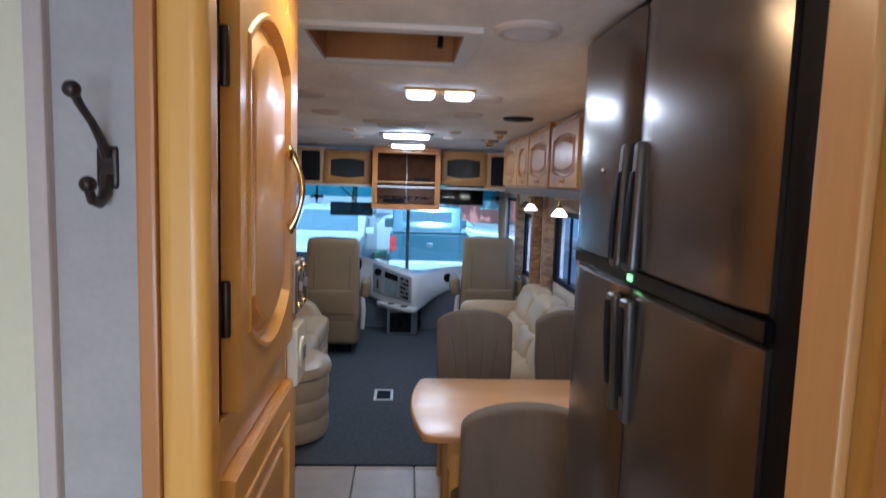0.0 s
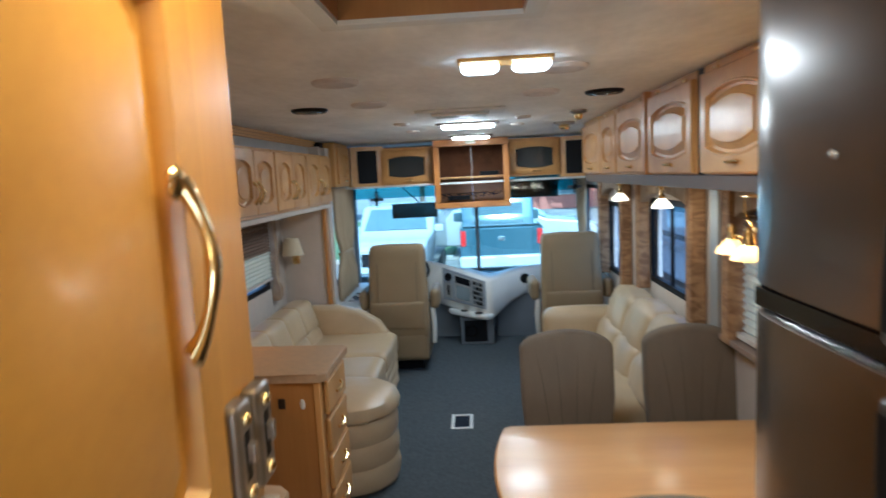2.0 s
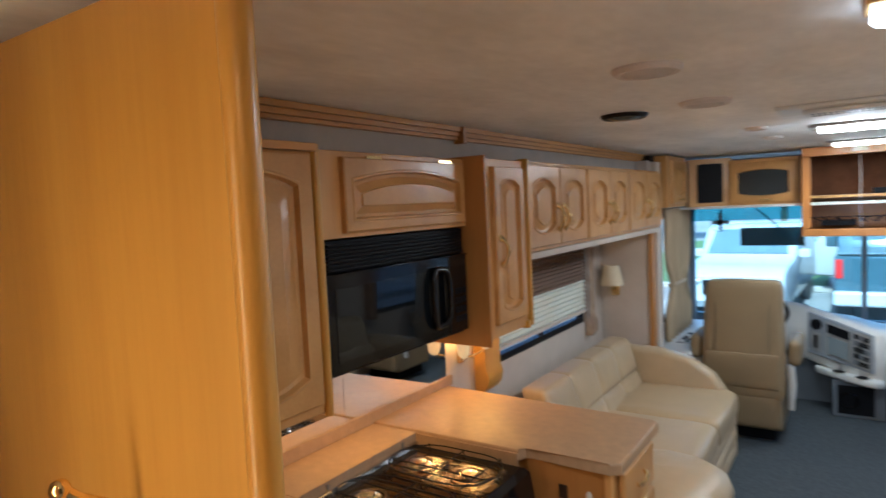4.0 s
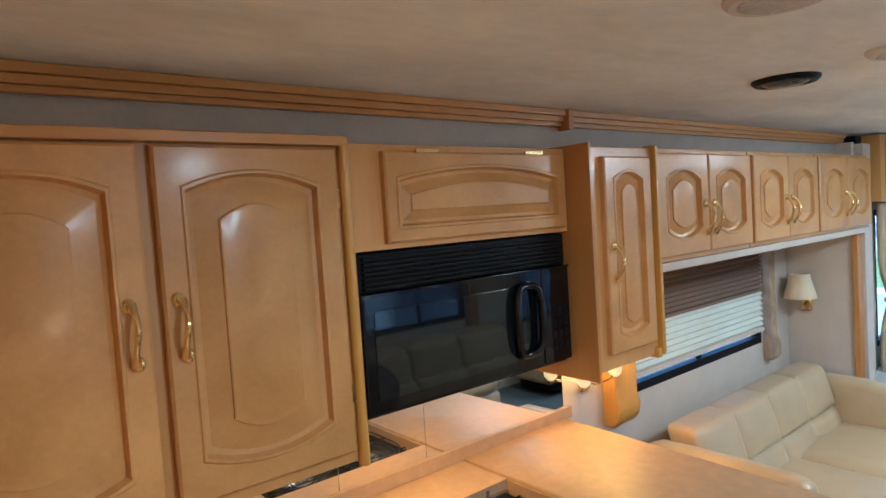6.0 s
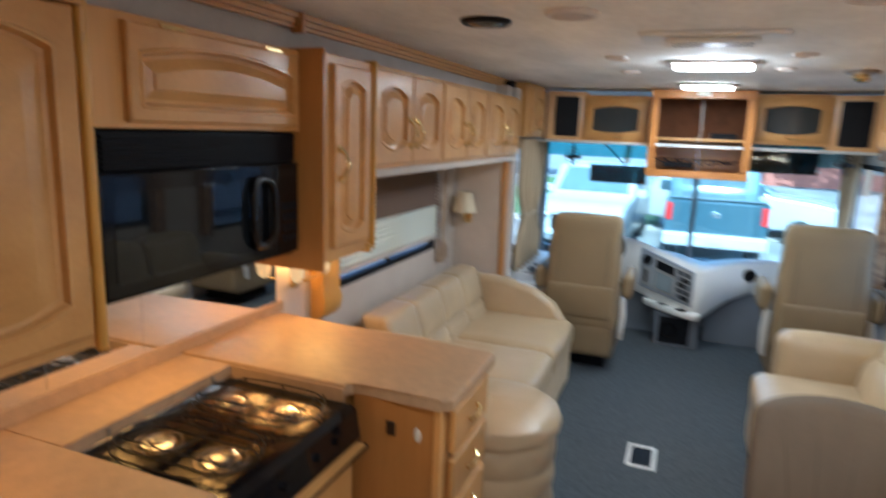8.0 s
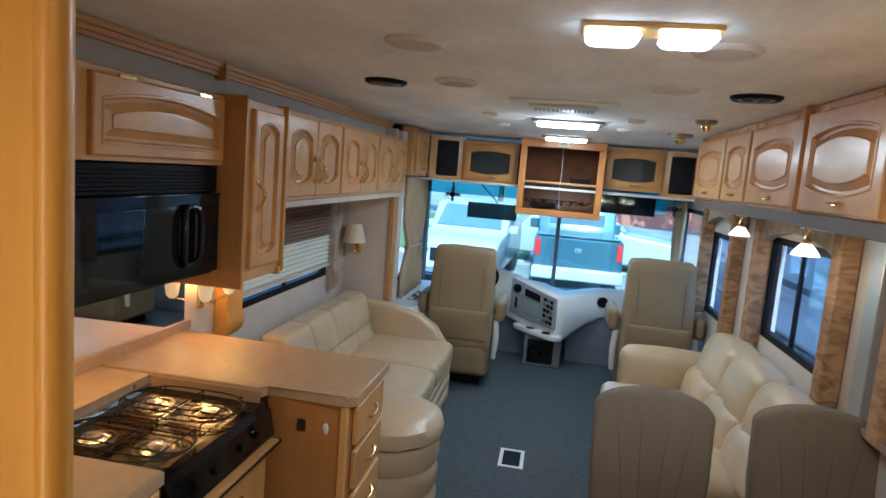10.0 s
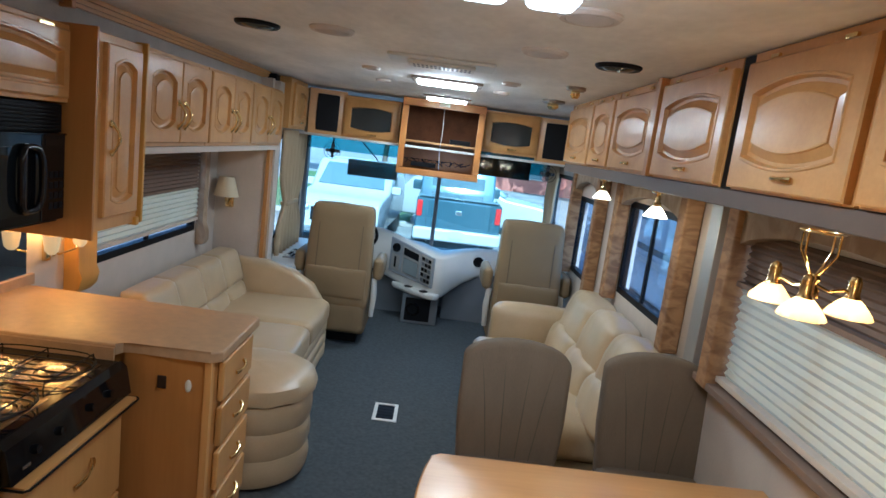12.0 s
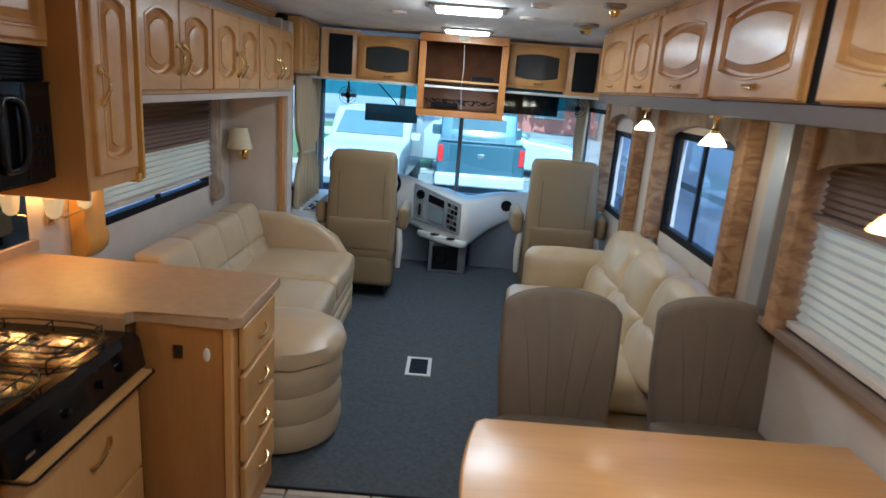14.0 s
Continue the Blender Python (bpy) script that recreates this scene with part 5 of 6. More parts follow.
def right_sofa():
    t = thing("sofa", "cream leather sofa with pillowed back below the window", "sofa", pose(0, 0, 0))
    part("base", box((0.86, 6.43, 0.03), (1.50, 7.86, 0.30), 0.02), SEATCLOTH, t, "tan sofa base")
    for a, b in ((6.52, 7.19), (7.19, 7.86)):
        part("seat", cushion((0.33, (b - a) / 2, 0.085), 0.06, (0.01, 0, 0.02), 12, at=(1.11, (a + b) / 2, 0.385), wrinkle=0.007), LEATHER, t, "soft seat cushion")
    wave = lambda q: Vector((q.x + 0.32 * q.z, q.y, q.z * (1 + 0.10 * math.cos(q.y * 9))))
    for a, b in ((6.42, 6.90), (6.90, 7.36), (7.36, 7.86)):
        part("back_cushion", cushion((0.085, (b - a) / 2 - 0.002, 0.142), 0.046, (0.026, 0, 0.008), 10, at=(1.45, (a + b) / 2, 0.725), wrinkle=0.012, shape=wave), LEATHER, t, "upper back pillow")
        part("back_cushion", cushion((0.08, (b - a) / 2 - 0.002, 0.108), 0.046, (0.026, 0, 0), 10, at=(1.36, (a + b) / 2, 0.545), wrinkle=0.013, shape=wave), LEATHER, t, "lower back pillow")
    part("arm", cushion((0.30, 0.085, 0.20), 0.07, (0, 0.01, 0.015), 9, at=(1.19, 7.945, 0.485), wrinkle=0.004), LEATHER, t, "padded arm")
    part("front_roll", cushion((0.05, 0.70, 0.12), 0.05, cuts=8, at=(0.83, 7.18, 0.20), wrinkle=0.005), LEATHER, t, "padded front roll")


right_sofa()


def dining_chair(m, label):
    t = thing("dining_chair", label, "chair", m, "chairs round the table")
    n, w, z0, z1, rise = 14, 0.217, 0.40, 0.875, 0.085
    out = [(-w + 0.02, z0), (w - 0.02, z0), (w, z0 + 0.25), (w, z1)] + [(w * math.cos(math.pi * i / n), z1 + rise * math.sin(math.pi * i / n) ** 1.05) for i in range(1, n)] + [(-w, z1), (-w, z0 + 0.25)]
    b2 = prism(out, 0.085, bevel=0.022)
    for v in b2.verts:
        v.co.y += 0.10 * (v.co.z - 0.45)
    part("backrest", b2, CHAIRCLOTH, t, "upholstered arched backrest", 50)
    for x in (-0.125, -0.045, 0.045, 0.125):
        s = sweep([(x * (0.62 + 1.05 * (z - 0.42) + 0.5 * max(0, z - 0.72) ** 1.2), 0.0012 + 0.10 * (z - 0.45), z) for z in (0.42, 0.55, 0.68, 0.74, 0.80, 0.86, 0.91)], [0.0022, 0.0024, 0.0024, 0.0022, 0.002, 0.0015, 0.001], 6)
        part("seam", s, SEAM, t, "stitched vertical seam")
    part("seat", cushion((0.215, 0.22, 0.05), 0.04, (0, 0, 0.02), 9, at=(0, -0.19, 0.44)), CHAIRCLOTH, t, "padded seat")
    part("seat_frame", box((-0.20, -0.38, 0.355), (0.20, 0.03, 0.395), 0.006), HONEY_D, t)
    for x in (-0.175, 0.175):
        for y in (-0.35, 0.02):
            part("leg", sweep([(x, y, 0.36), (x * 1.02, y, 0.18), (x * 1.05, y * 1.03, 0.0)], [0.024, 0.019, 0.015], 10), HONEY_D, t, "tapered maple leg")
    return t


c1 = dining_chair(pose(0.825, 6.14, 0.0), "taupe upholstered dining chair with arched back by the table")
copy_thing(c1, pose(1.405, 6.17, 0.0, 0, 0, -2))
copy_thing(c1, pose(0.835, 4.78, 0.0, 0, 0, 180))


def dining_table():
    t = thing("dining_table", "light maple dining table with a bowed end and turned legs", "table", pose(0, 0, 0))
    out = [(1.58, 4.965), (1.58, 5.675), (0.53, 5.675), (0.502, 5.655)] + [(0.455 + 0.045 * ((i - 5) / 5) ** 2, 5.655 - 0.067 * i) for i in range(1, 10)] + [(0.502, 4.985), (0.53, 4.965)]
    bm = bmesh.new()
    a = [bm.verts.new((x, y, 0.700)) for x, y in out]
    b = [bm.verts.new((x, y, 0.730)) for x, y in out]
    k = len(out)
    fs = [bm.faces.new(a), bm.faces.new(b[::-1])] + [bm.faces.new((a[i], a[(i + 1) % k], b[(i + 1) % k], b[i])) for i in range(k)]
    bmesh.ops.recalc_face_normals(bm, faces=fs)
    bmesh.ops.bevel(bm, geom=list(fs[0].edges) + list(fs[1].edges), offset=0.008, segments=3, affect="EDGES", profile=0.5)
    part("tabletop", bm, TABLEWOOD, t, "glossy light maple top")
    part("apron", box((0.60, 5.045, 0.62), (1.50, 5.60, 0.70), 0.004), HONEY, t)
    for x in (0.645, 1.46):
        for y in (5.085, 5.56):
            part("leg", lathe([(0, 0), (0.018, 0), (0.022, 0.05), (0.020, 0.30), (0.034, 0.50), (0.030, 0.53), (0.040, 0.56), (0.040, 0.70), (0, 0.70)], 16, at=(x, y, 0)), HONEY, t, "turned maple leg")


dining_table()


def register(x0, y0, x1, y1, z, label):
    t = thing("floor_register", label, "floor vent", pose((x0 + x1) / 2, (y0 + y1) / 2, z), "floor registers")
    w, d = (x1 - x0) / 2, (y1 - y0) / 2
    b2 = bmesh.new()
    for lo, hi in (((-w, -d), (w, -d + 0.022)), ((-w, d - 0.022), (w, d)), ((-w, -d + 0.022), (-w + 0.022, d - 0.022)), ((w - 0.022, -d + 0.022), (w, d - 0.022))):
        box((*lo, 0), (*hi, 0.006), 0.002, b2)
    part("frame", b2, ALU if "silver" not in label else WHITEPL, t, "pale metal rim")
    part("well", box((-w + 0.022, -d + 0.022, 0.0), (w - 0.022, d - 0.022, 0.0015)), BLACK_M, t, "dark opening")
    for i in range(5):
        yy = -d + 0.022 + (2 * d - 0.044) * (i + 0.5) / 5
        part("slat", box((-w + 0.022, yy - 0.004, 0.0015), (w - 0.022, yy + 0.004, 0.003), 0.0005), BLACK_M, t)


register(0.195, 7.36, 0.345, 7.61, 0.006, "silver-rimmed floor register in the carpet")
register(0.385, 5.60, 0.51, 5.80, 0.0, "grey metal floor register in the tiles")

# ---- cockpit ----


def front_unit(name, label, m, w, h, glass):
    t = thing(name, label, "cabinet", m, "front overhead cabinets")
    part("body", box((-w / 2, -h / 2, -0.30), (w / 2, h / 2, 0), 0.003), MAPLE, t)
    if glass:
        d = part("door", framed(w - 0.03, h - 0.05, 0.055, 0.02), MAPLE, t, "maple door frame with arched glass")
        part("pane", box((-w / 2 + 0.055, -h / 2 + 0.06, 0.002), (w / 2 - 0.055, h / 2 - 0.06, 0.006)), CABGLASS, d, "smoked glass")
        part("handle", flat_pull(0.07), BRASS, d, m=Matrix.Translation((0.02, -h / 2 + 0.045, 0.02)))
    return t


def framed(w, h, stile, rise, t=0.02, nb=10):
    """A door frame with an arched opening through it."""
    bm = bmesh.new()
    us = [-1 + 2 * i / nb for i in range(nb + 1)]

    def outline(a, v0, v1, rt, z):
        return [(a * u, v0 - rt * (1 - u * u), z) for u in us] + [(a * u, v1 + rt * (1 - u * u), z) for u in reversed(us)]
    inner = (w / 2 - stile, -h / 2 + stile + rise * 0.5, h / 2 - stile - rise)
    loops = [outline(w / 2, -h / 2, h / 2, 0, 0), outline(w / 2, -h / 2, h / 2, 0, t - 0.004), outline(w / 2 - 0.005, -h / 2 + 0.005, h / 2 - 0.005, 0, t), outline(*inner, rise, t), outline(inner[0] - 0.006, inner[1] + 0.006, inner[2] - 0.006, rise, t - 0.010), outline(inner[0] - 0.006, inner[1] + 0.006, inner[2] - 0.006, rise, 0)]
    rings = [[bm.verts.new(p) for p in lp] for lp in loops]
    n = len(rings[0])
    for a, b in zip(rings, rings[1:] + rings[:1]):
        for i in range(n):
            bm.faces.new((a[i], a[(i + 1) % n], b[(i + 1) % n], b[i]))
    return bm


front_unit("glass_door_cabinet", "maple overhead cabinet with an arched smoked-glass door", facing("-y", (-0.225, 9.36, 1.82)), 0.50, 0.36, True)
front_unit("glass_door_cabinet", "maple overhead cabinet with an arched smoked-glass door", facing("-y", (1.005, 9.36, 1.85)), 0.50, 0.36, True)
for x, rz, lab in ((-0.60, -18, "left"), (1.39, 18, "right")):
    t = thing("corner_speaker", "black cloth speaker panel in a maple corner cabinet", "speaker", Matrix.Translation((x, 9.32, 1.83)) @ Matrix.Rotation(radians(-rz), 4, "Z") @ facing("-y", (0, 0, 0)), "corner speakers")
    part("body", box((-0.16, -0.185, -0.26), (0.16, 0.195, 0.0), 0.003), MAPLE, t)
    part("cloth", cushion((0.095, 0.155, 0.008), 0.006, cuts=4, at=(0, 0, 0.006)), BLACK_M, t, "black speaker cloth")
t = wall_unit("side_cabinet", "small maple overhead cabinet above the driver's curtain", 8.63, 9.20, 1.66, 2.04, -0.76, [(8.93, 1.845, 0.44, 0.32, dict(stile=0.06, top=0.03, bottom=0.03, pull_at=(0.02, -0.13), flat=True))], back=-0.92)
structure("trim_front_ledge", box((-0.92, 9.30, 1.625), (1.60, 9.62, 1.645), 0.004), IVORY, "pale ledge below the front cabinets")
solo("black_box", box((-0.925, 8.50, 1.94), (-0.84, 8.60, 2.04), 0.006), BLACK_M, "small black bracket at the end of the ceiling rail", "bracket")


def tv_cabinet():
    t = thing("television_cabinet", "honey maple television cabinet with an empty opening and loose cables", "cabinet", facing("-y", (0.40, 9.24, 1.722)))
    w, h, d = 0.355, 0.322, 0.40
    b2 = bmesh.new()
    for lo, hi in (((-w, -h), (w, -h + 0.055)), ((-w, h - 0.065), (w, h)), ((-w, -h + 0.055), (-w + 0.055, h - 0.065)), ((w - 0.055, -h + 0.055), (w, h - 0.065))):
        box((*lo, -0.001), (*hi, 0.022), 0.005, b2)
    part("face_frame", b2, TVFRAME, t, "honey maple face frame")
    # Shade inside the opening is put into the panels' dark colour.
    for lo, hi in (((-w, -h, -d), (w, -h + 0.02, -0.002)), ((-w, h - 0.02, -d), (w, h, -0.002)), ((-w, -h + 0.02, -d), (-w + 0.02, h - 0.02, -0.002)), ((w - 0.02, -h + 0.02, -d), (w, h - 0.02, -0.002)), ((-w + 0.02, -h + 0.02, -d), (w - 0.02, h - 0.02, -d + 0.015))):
        part("panel", box(lo, hi, 0.001), SHADEDWOOD, t, "inner panel, darkened for the shade in the opening")
    # Lighter board added so that the lower compartment looks lit.
    part("back_board", box((-w + 0.021, -h + 0.021, -d + 0.016), (w - 0.021, -0.046, -d + 0.030), 0.002), TVFRAME, t, "added orange-brown back board for the lit lower compartment")
    part("shelf", box((-w + 0.02, -0.045, -d + 0.02), (w - 0.02, -0.028, -0.06), 0.002), MAPLE_X, t, "inner shelf")
    part("divider_cable", sweep([(0.0, h - 0.07, -0.05), (0.006, 0.05, -0.04), (-0.002, -0.08, -0.05), (0.01, -h + 0.06, -0.06)], 0.0022, 8), WHITEPL, t, "hanging white cable")
    part("receiver", box((-0.24, -0.25, -0.30), (-0.02, -0.215, -0.10), 0.004), BLACK_M, t, "flat black receiver")
    part("receiver", box((0.08, -0.027, -0.32), (0.26, 0.015, -0.12), 0.004), BLACK_M, t, "flat black receiver")
    random.seed(4)
    for i in range(10):
        x = -0.26 + i * 0.055
        pts = [(x + random.uniform(-0.05, 0.05), -0.24 + 0.05 * abs(math.sin(k * 1.1 + i)) + 0.01, -0.12 + random.uniform(-0.05, 0.03)) for k in range(6)]
        part("cable", sweep(pts, 0.004, 6), BLACK_M, t, "loose black cable")
    part("label", box((-0.045, h - 0.045, 0.0225), (0.045, h - 0.004, 0.0245), 0.001), PALE, t, "blank pale sticker")


tv_cabinet()

# windshield in two halves with a centre post


def shield(x0, x1):
    b2, n = bmesh.new(), 8
    rows = []
    for z in (0.60, 1.68):
        row = []
        for i in range(n + 1):
            x = x0 + (x1 - x0) * i / n
            row.append((x, 10.22 - 0.10 * ((x - 0.34) / 1.26) ** 2 - 0.10 * (z - 0.6), z))
        rows.append([b2.verts.new(p) for p in row] + [b2.verts.new((p[0], p[1] + 0.006, p[2])) for p in row[::-1]])
    k = len(rows[0])
    for i in range(k):
        b2.faces.new((rows[0][i], rows[0][(i + 1) % k], rows[1][(i + 1) % k], rows[1][i]))
    b2.faces.new(rows[0])
    b2.faces.new(rows[1])
    return b2


t = tagged(new("window_windshield"), "two-piece tinted windshield with a dark centre post", kind="structure")
for a, b in ((-0.92, 0.41), (0.45, 1.62)):
    p = part("pane", shield(a, b), WINDSHIELD, t, "tinted windshield pane")
    p.visible_shadow = False
for a, b in ((-0.92, 0.41), (0.45, 1.62)):
    p = part("tint_band", box((a + 0.02, 10.035, 1.50), (b - 0.02, 10.039, 1.67)), TINTBAND, t, "teal tint band", None)
    p.visible_shadow = False
part("centre_post", box((0.41, 10.10, 0.58), (0.45, 10.17, 1.68), 0.006), GREYPL, t)
for x in (-0.915, 1.585):
    part("corner_post", box((x - 0.03, 10.04, 0.58), (x + 0.03, 10.14, 1.70), 0.01), GREYPL, t)
side_window("window_driver", "+x", -0.935, 9.05, 9.98, 0.72, 1.60, GLASS, (9.45,))
side_window("window_passenger", "-x", 1.62, 9.15, 10.15, 0.80, 1.55, GLASS, ())


def drape(name, label, x, y, z0, z1, wide, tie):
    """A gathered curtain, drawn in at the tie."""
    b2, n, rows = bmesh.new(), 48, []
    for j in range(15):
        z = z0 + (z1 - z0) * j / 14
        g = 1 - 0.42 * math.exp(-((z - tie) / 0.13) ** 2)
        rows.append([b2.verts.new((x + 0.030 * math.sin(i * 0.85) * (0.5 + 0.5 * g) + 0.006 * noise.noise((i * 0.4, z * 5, 0)), y - wide / 2 * g * (1 - 2 * i / n) + 0.012 * noise.noise((i * 0.2, z * 3, 4)), z)) for i in range(n + 1)])
    for a, b in zip(rows, rows[1:]):
        for i in range(n):
            b2.faces.new((a[i], a[i + 1], b[i + 1], b[i]))
    t = thing("curtain", label, "curtain", pose(0, 0, 0), "side curtains")
    ob = part("cloth", b2, CURTAIN, t, "gathered tan cloth", 80)
    mod = ob.modifiers.new("thick", "SOLIDIFY")
    mod.thickness = 0.003
    part("tieback", cushion((0.034, wide * 0.27, 0.018), 0.012, cuts=5, at=(x, y, tie)), CURTAIN, t, "cloth tieback")


drape("curtain", "tan gathered curtain tied back beside the driver's window", -0.850, 9.27, 0.612, 1.645, 0.78, 1.03)
drape("curtain", "pale gathered curtain at the passenger's corner", 1.535, 9.95, 0.85, 1.62, 0.30, 1.0)
solo("driver_side_console", box((-0.92, 8.62, 0.0), (-0.62, 9.95, 0.605), 0.03, seg=4), IVORY, "ivory side console with switches beside the driver", "console")
t = thing("switch_panel", "grey switch panel on the driver's side console", "switch panel", pose(-0.715, 9.1, 0.6055))
part("plate", box((-0.07, -0.2, 0), (0.07, 0.2, 0.008), 0.003), ALU, t)
for i in range(3):
    for j in range(5):
        part("switch", box((-0.05 + i * 0.036, -0.17 + j * 0.07, 0.008), (-0.026 + i * 0.036, -0.125 + j * 0.07, 0.014), 0.002), BLACK_M if (i + j) % 3 else WHITEPL, t)


def captain_seat(m, label, arm_sides):
    t = thing("captain_seat", label, "seat", m, "cockpit seats")
    def taper(q):
        k = 1 - 0.06 * max(0, (q.z + 0.1) / 0.4)
        return Vector((q.x * k, q.y + 0.10 * q.z, q.z))
    part("backrest", cushion((0.262, 0.085, 0.405), 0.038, (0, 0.015, 0.01), 12, at=(0, 0, 0.72), wrinkle=0.004, shape=taper), SEATCLOTH, t, "tall padded backrest")
    for x in (-0.17, 0.17):
        part("seam", sweep([(x, -0.099 + 0.10 * (z - 0.72) - 0.002, z) for z in (0.45, 0.62, 0.80, 0.98)], 0.0022, 6), SEAM, t, "stitched seam")
    part("pocket", cushion((0.235, 0.012, 0.12), 0.010, (0, 0.008, 0), 8, at=(0, -0.118, 0.52), wrinkle=0.006), SEATCLOTH, t, "sagging map pocket")
    part("lower_back", cushion((0.245, 0.06, 0.13), 0.04, cuts=8, at=(0, -0.06, 0.245), wrinkle=0.004), SEATCLOTH, t, "padded lower back")
    part("seat", cushion((0.27, 0.27, 0.075), 0.05, (0, 0, 0.02), 10, at=(0, 0.27, 0.43)), SEATCLOTH, t, "padded seat")
    part("skirt", box((-0.25, -0.05, 0.09), (0.25, 0.48, 0.36), 0.03, seg=3), SEATCLOTH, t)
    part("plinth", box((-0.19, 0.02, 0.0), (0.19, 0.42, 0.10), 0.01), BLACK_M, t, "black swivel plinth")
    for s in (-1, 1):
        if s in arm_sides:
            part("armrest", cushion((0.04, 0.19, 0.085), 0.035, (0.004, 0, 0.01), 8, at=(s * 0.315, 0.15, 0.70 - 0.06)), SEATCLOTH, t, "padded armrest")
            part("arm_bracket", sweep([(s * 0.29, 0.0, 0.56), (s * 0.30, -0.01, 0.42), (s * 0.29, 0.03, 0.24)], [0.022, 0.026, 0.02], 10), WHITEPL, t, "pale plastic arm bracket")
    return t


captain_seat(pose(-0.285, 8.72, 0), "tan upholstered driver's seat with armrests", (-1, 1))
captain_seat(pose(1.225, 8.72, 0.04), "tan upholstered passenger seat with armrests", (-1, 1))


def dashboard():
    t = thing("dashboard", "ivory moulded dashboard with instrument binnacle and gauges", "dashboard", pose(0, 0, 0))
    # plan of the shelf edge, with the heights of its lower and upper rim
    front = [(-0.62, 9.60, 0.52, 0.82), (-0.45, 9.63, 0.52, 0.845), (-0.30, 9.66, 0.50, 0.85), (-0.05, 9.68, 0.42, 0.83), (0.05, 9.64, 0.38, 0.81), (0.20, 9.56, 0.34, 0.77), (0.35, 9.47, 0.30, 0.725), (0.47, 9.405, 0.28, 0.69),
             (0.53, 9.40, 0.28, 0.675), (0.58, 9.44, 0.29, 0.675), (0.66, 9.54, 0.34, 0.69), (0.76, 9.63, 0.40, 0.715), (0.90, 9.70, 0.46, 0.735), (1.05, 9.73, 0.48, 0.745), (1.25, 9.70, 0.49, 0.75), (1.60, 9.60, 0.50, 0.75)]
    b2 = bmesh.new()
    rows = [[], [], [], [], []]
    for x, y, z0, z1 in front:
        for row, p in zip(rows, ((x, 10.10, z0), (x, y + 0.03, z0), (x, y, z0 + 0.03), (x, y + 0.03, z1 - 0.03), (x, y + 0.07, z1))):
            row.append(b2.verts.new(p))
    rows.append([b2.verts.new((x, 10.12, min(z1 - 0.05, 0.69))) for x, y, z0, z1 in front])
    for a, b in zip(rows, rows[1:] + rows[:1]):
        for i in range(len(front) - 1):
            b2.faces.new((a[i], a[i + 1], b[i + 1], b[i]))
    for i in (0, -1):
        b2.faces.new([r[i] for r in rows])
    part("shelf", b2, IVORY, t, "ivory moulded dash shelf", 60)
    foot, head = (Vector((0.055, 9.622, 0.455)), Vector((0.480, 9.386, 0.375))), (Vector((0.055, 9.655, 0.775)), Vector((0.480, 9.412, 0.655)))
    out = Vector((-0.49, -0.87, 0.09)).normalized()

    def on_fascia(u0, u1, v0, v1, d0, d1, bevel=0.003):
        """A block on the slanting control fascia: u along it, v up it (0 to 1), d off it."""
        b2 = box((u0 * 0.49, v0 * 0.30, d0), (u1 * 0.49, v1 * 0.30, d1), bevel)
        for v in b2.verts:
            u, w = v.co.x / 0.49, v.co.y / 0.30
            v.co = foot[0].lerp(foot[1], u).lerp(head[0].lerp(head[1], u), w) + out * v.co.z
        return b2

    pod = part("fascia", on_fascia(0, 1, 0, 1, -0.02, 0.010, 0.008), SILVERPL, t, "silver-grey control fascia")
    part("bezel", on_fascia(0.30, 0.70, 0.10, 0.92, 0.010, 0.016), ALU, pod, "pale radio surround")
    part("screen", on_fascia(0.34, 0.66, 0.14, 0.58, 0.016, 0.019), LCD, pod, "grey radio screen")
    part("radio", on_fascia(0.33, 0.67, 0.66, 0.88, 0.016, 0.020), BLACK_M, pod, "black radio")
    part("lever_panel", on_fascia(0.06, 0.24, 0.10, 0.56, 0.010, 0.016), ALU, pod, "pale lever panel")
    part("lever", on_fascia(0.13, 0.17, 0.18, 0.50, 0.016, 0.024), BLACK_M, pod, "black lever")
    at = foot[0].lerp(foot[1], 0.15).lerp(head[0].lerp(head[1], 0.15), 0.76)
    part("vent", lathe([(0, 0), (0.042, 0), (0.042, 0.012), (0.030, 0.014), (0.026, 0.006), (0, 0.006)], 18), BLACK_M, pod, "round black air vent", m=Matrix.Translation(at + out * 0.010) @ out.to_track_quat("Z", "Y").to_matrix().to_4x4())
    part("switch_panel", on_fascia(0.73, 0.96, 0.06, 0.94, 0.010, 0.014), ALU, pod, "pale switch panel")
    for i in range(5):
        for j in range(3):
            part("button", on_fascia(0.745 + j * 0.072, 0.805 + j * 0.072, 0.11 + i * 0.165, 0.225 + i * 0.165, 0.014, 0.019, 0.001), BLACK_M if (i * 2 + j) % 3 else GREYPL, pod)
    tray = bmesh.new()
    plan = [(0.10, 9.62), (0.12, 9.55), (0.30, 9.42), (0.44, 9.335), (0.50, 9.325), (0.545, 9.36), (0.56, 9.42), (0.50, 9.50), (0.20, 9.64)]
    lo, hi = [tray.verts.new((x, y, 0.292 - 0.06 * (x - 0.3))) for x, y in plan], [tray.verts.new((x, y, 0.345 - 0.06 * (x - 0.3))) for x, y in plan]
    fs = [tray.faces.new(lo[::-1]), tray.faces.new(hi)] + [tray.faces.new((lo[i], lo[(i + 1) % 9], hi[(i + 1) % 9], hi[i])) for i in range(9)]
    bmesh.ops.bevel(tray, geom=list(fs[0].edges) + list(fs[1].edges), offset=0.018, segments=3, affect="EDGES", profile=0.5)
    part("tray", tray, IVORY, t, "ivory cup tray")
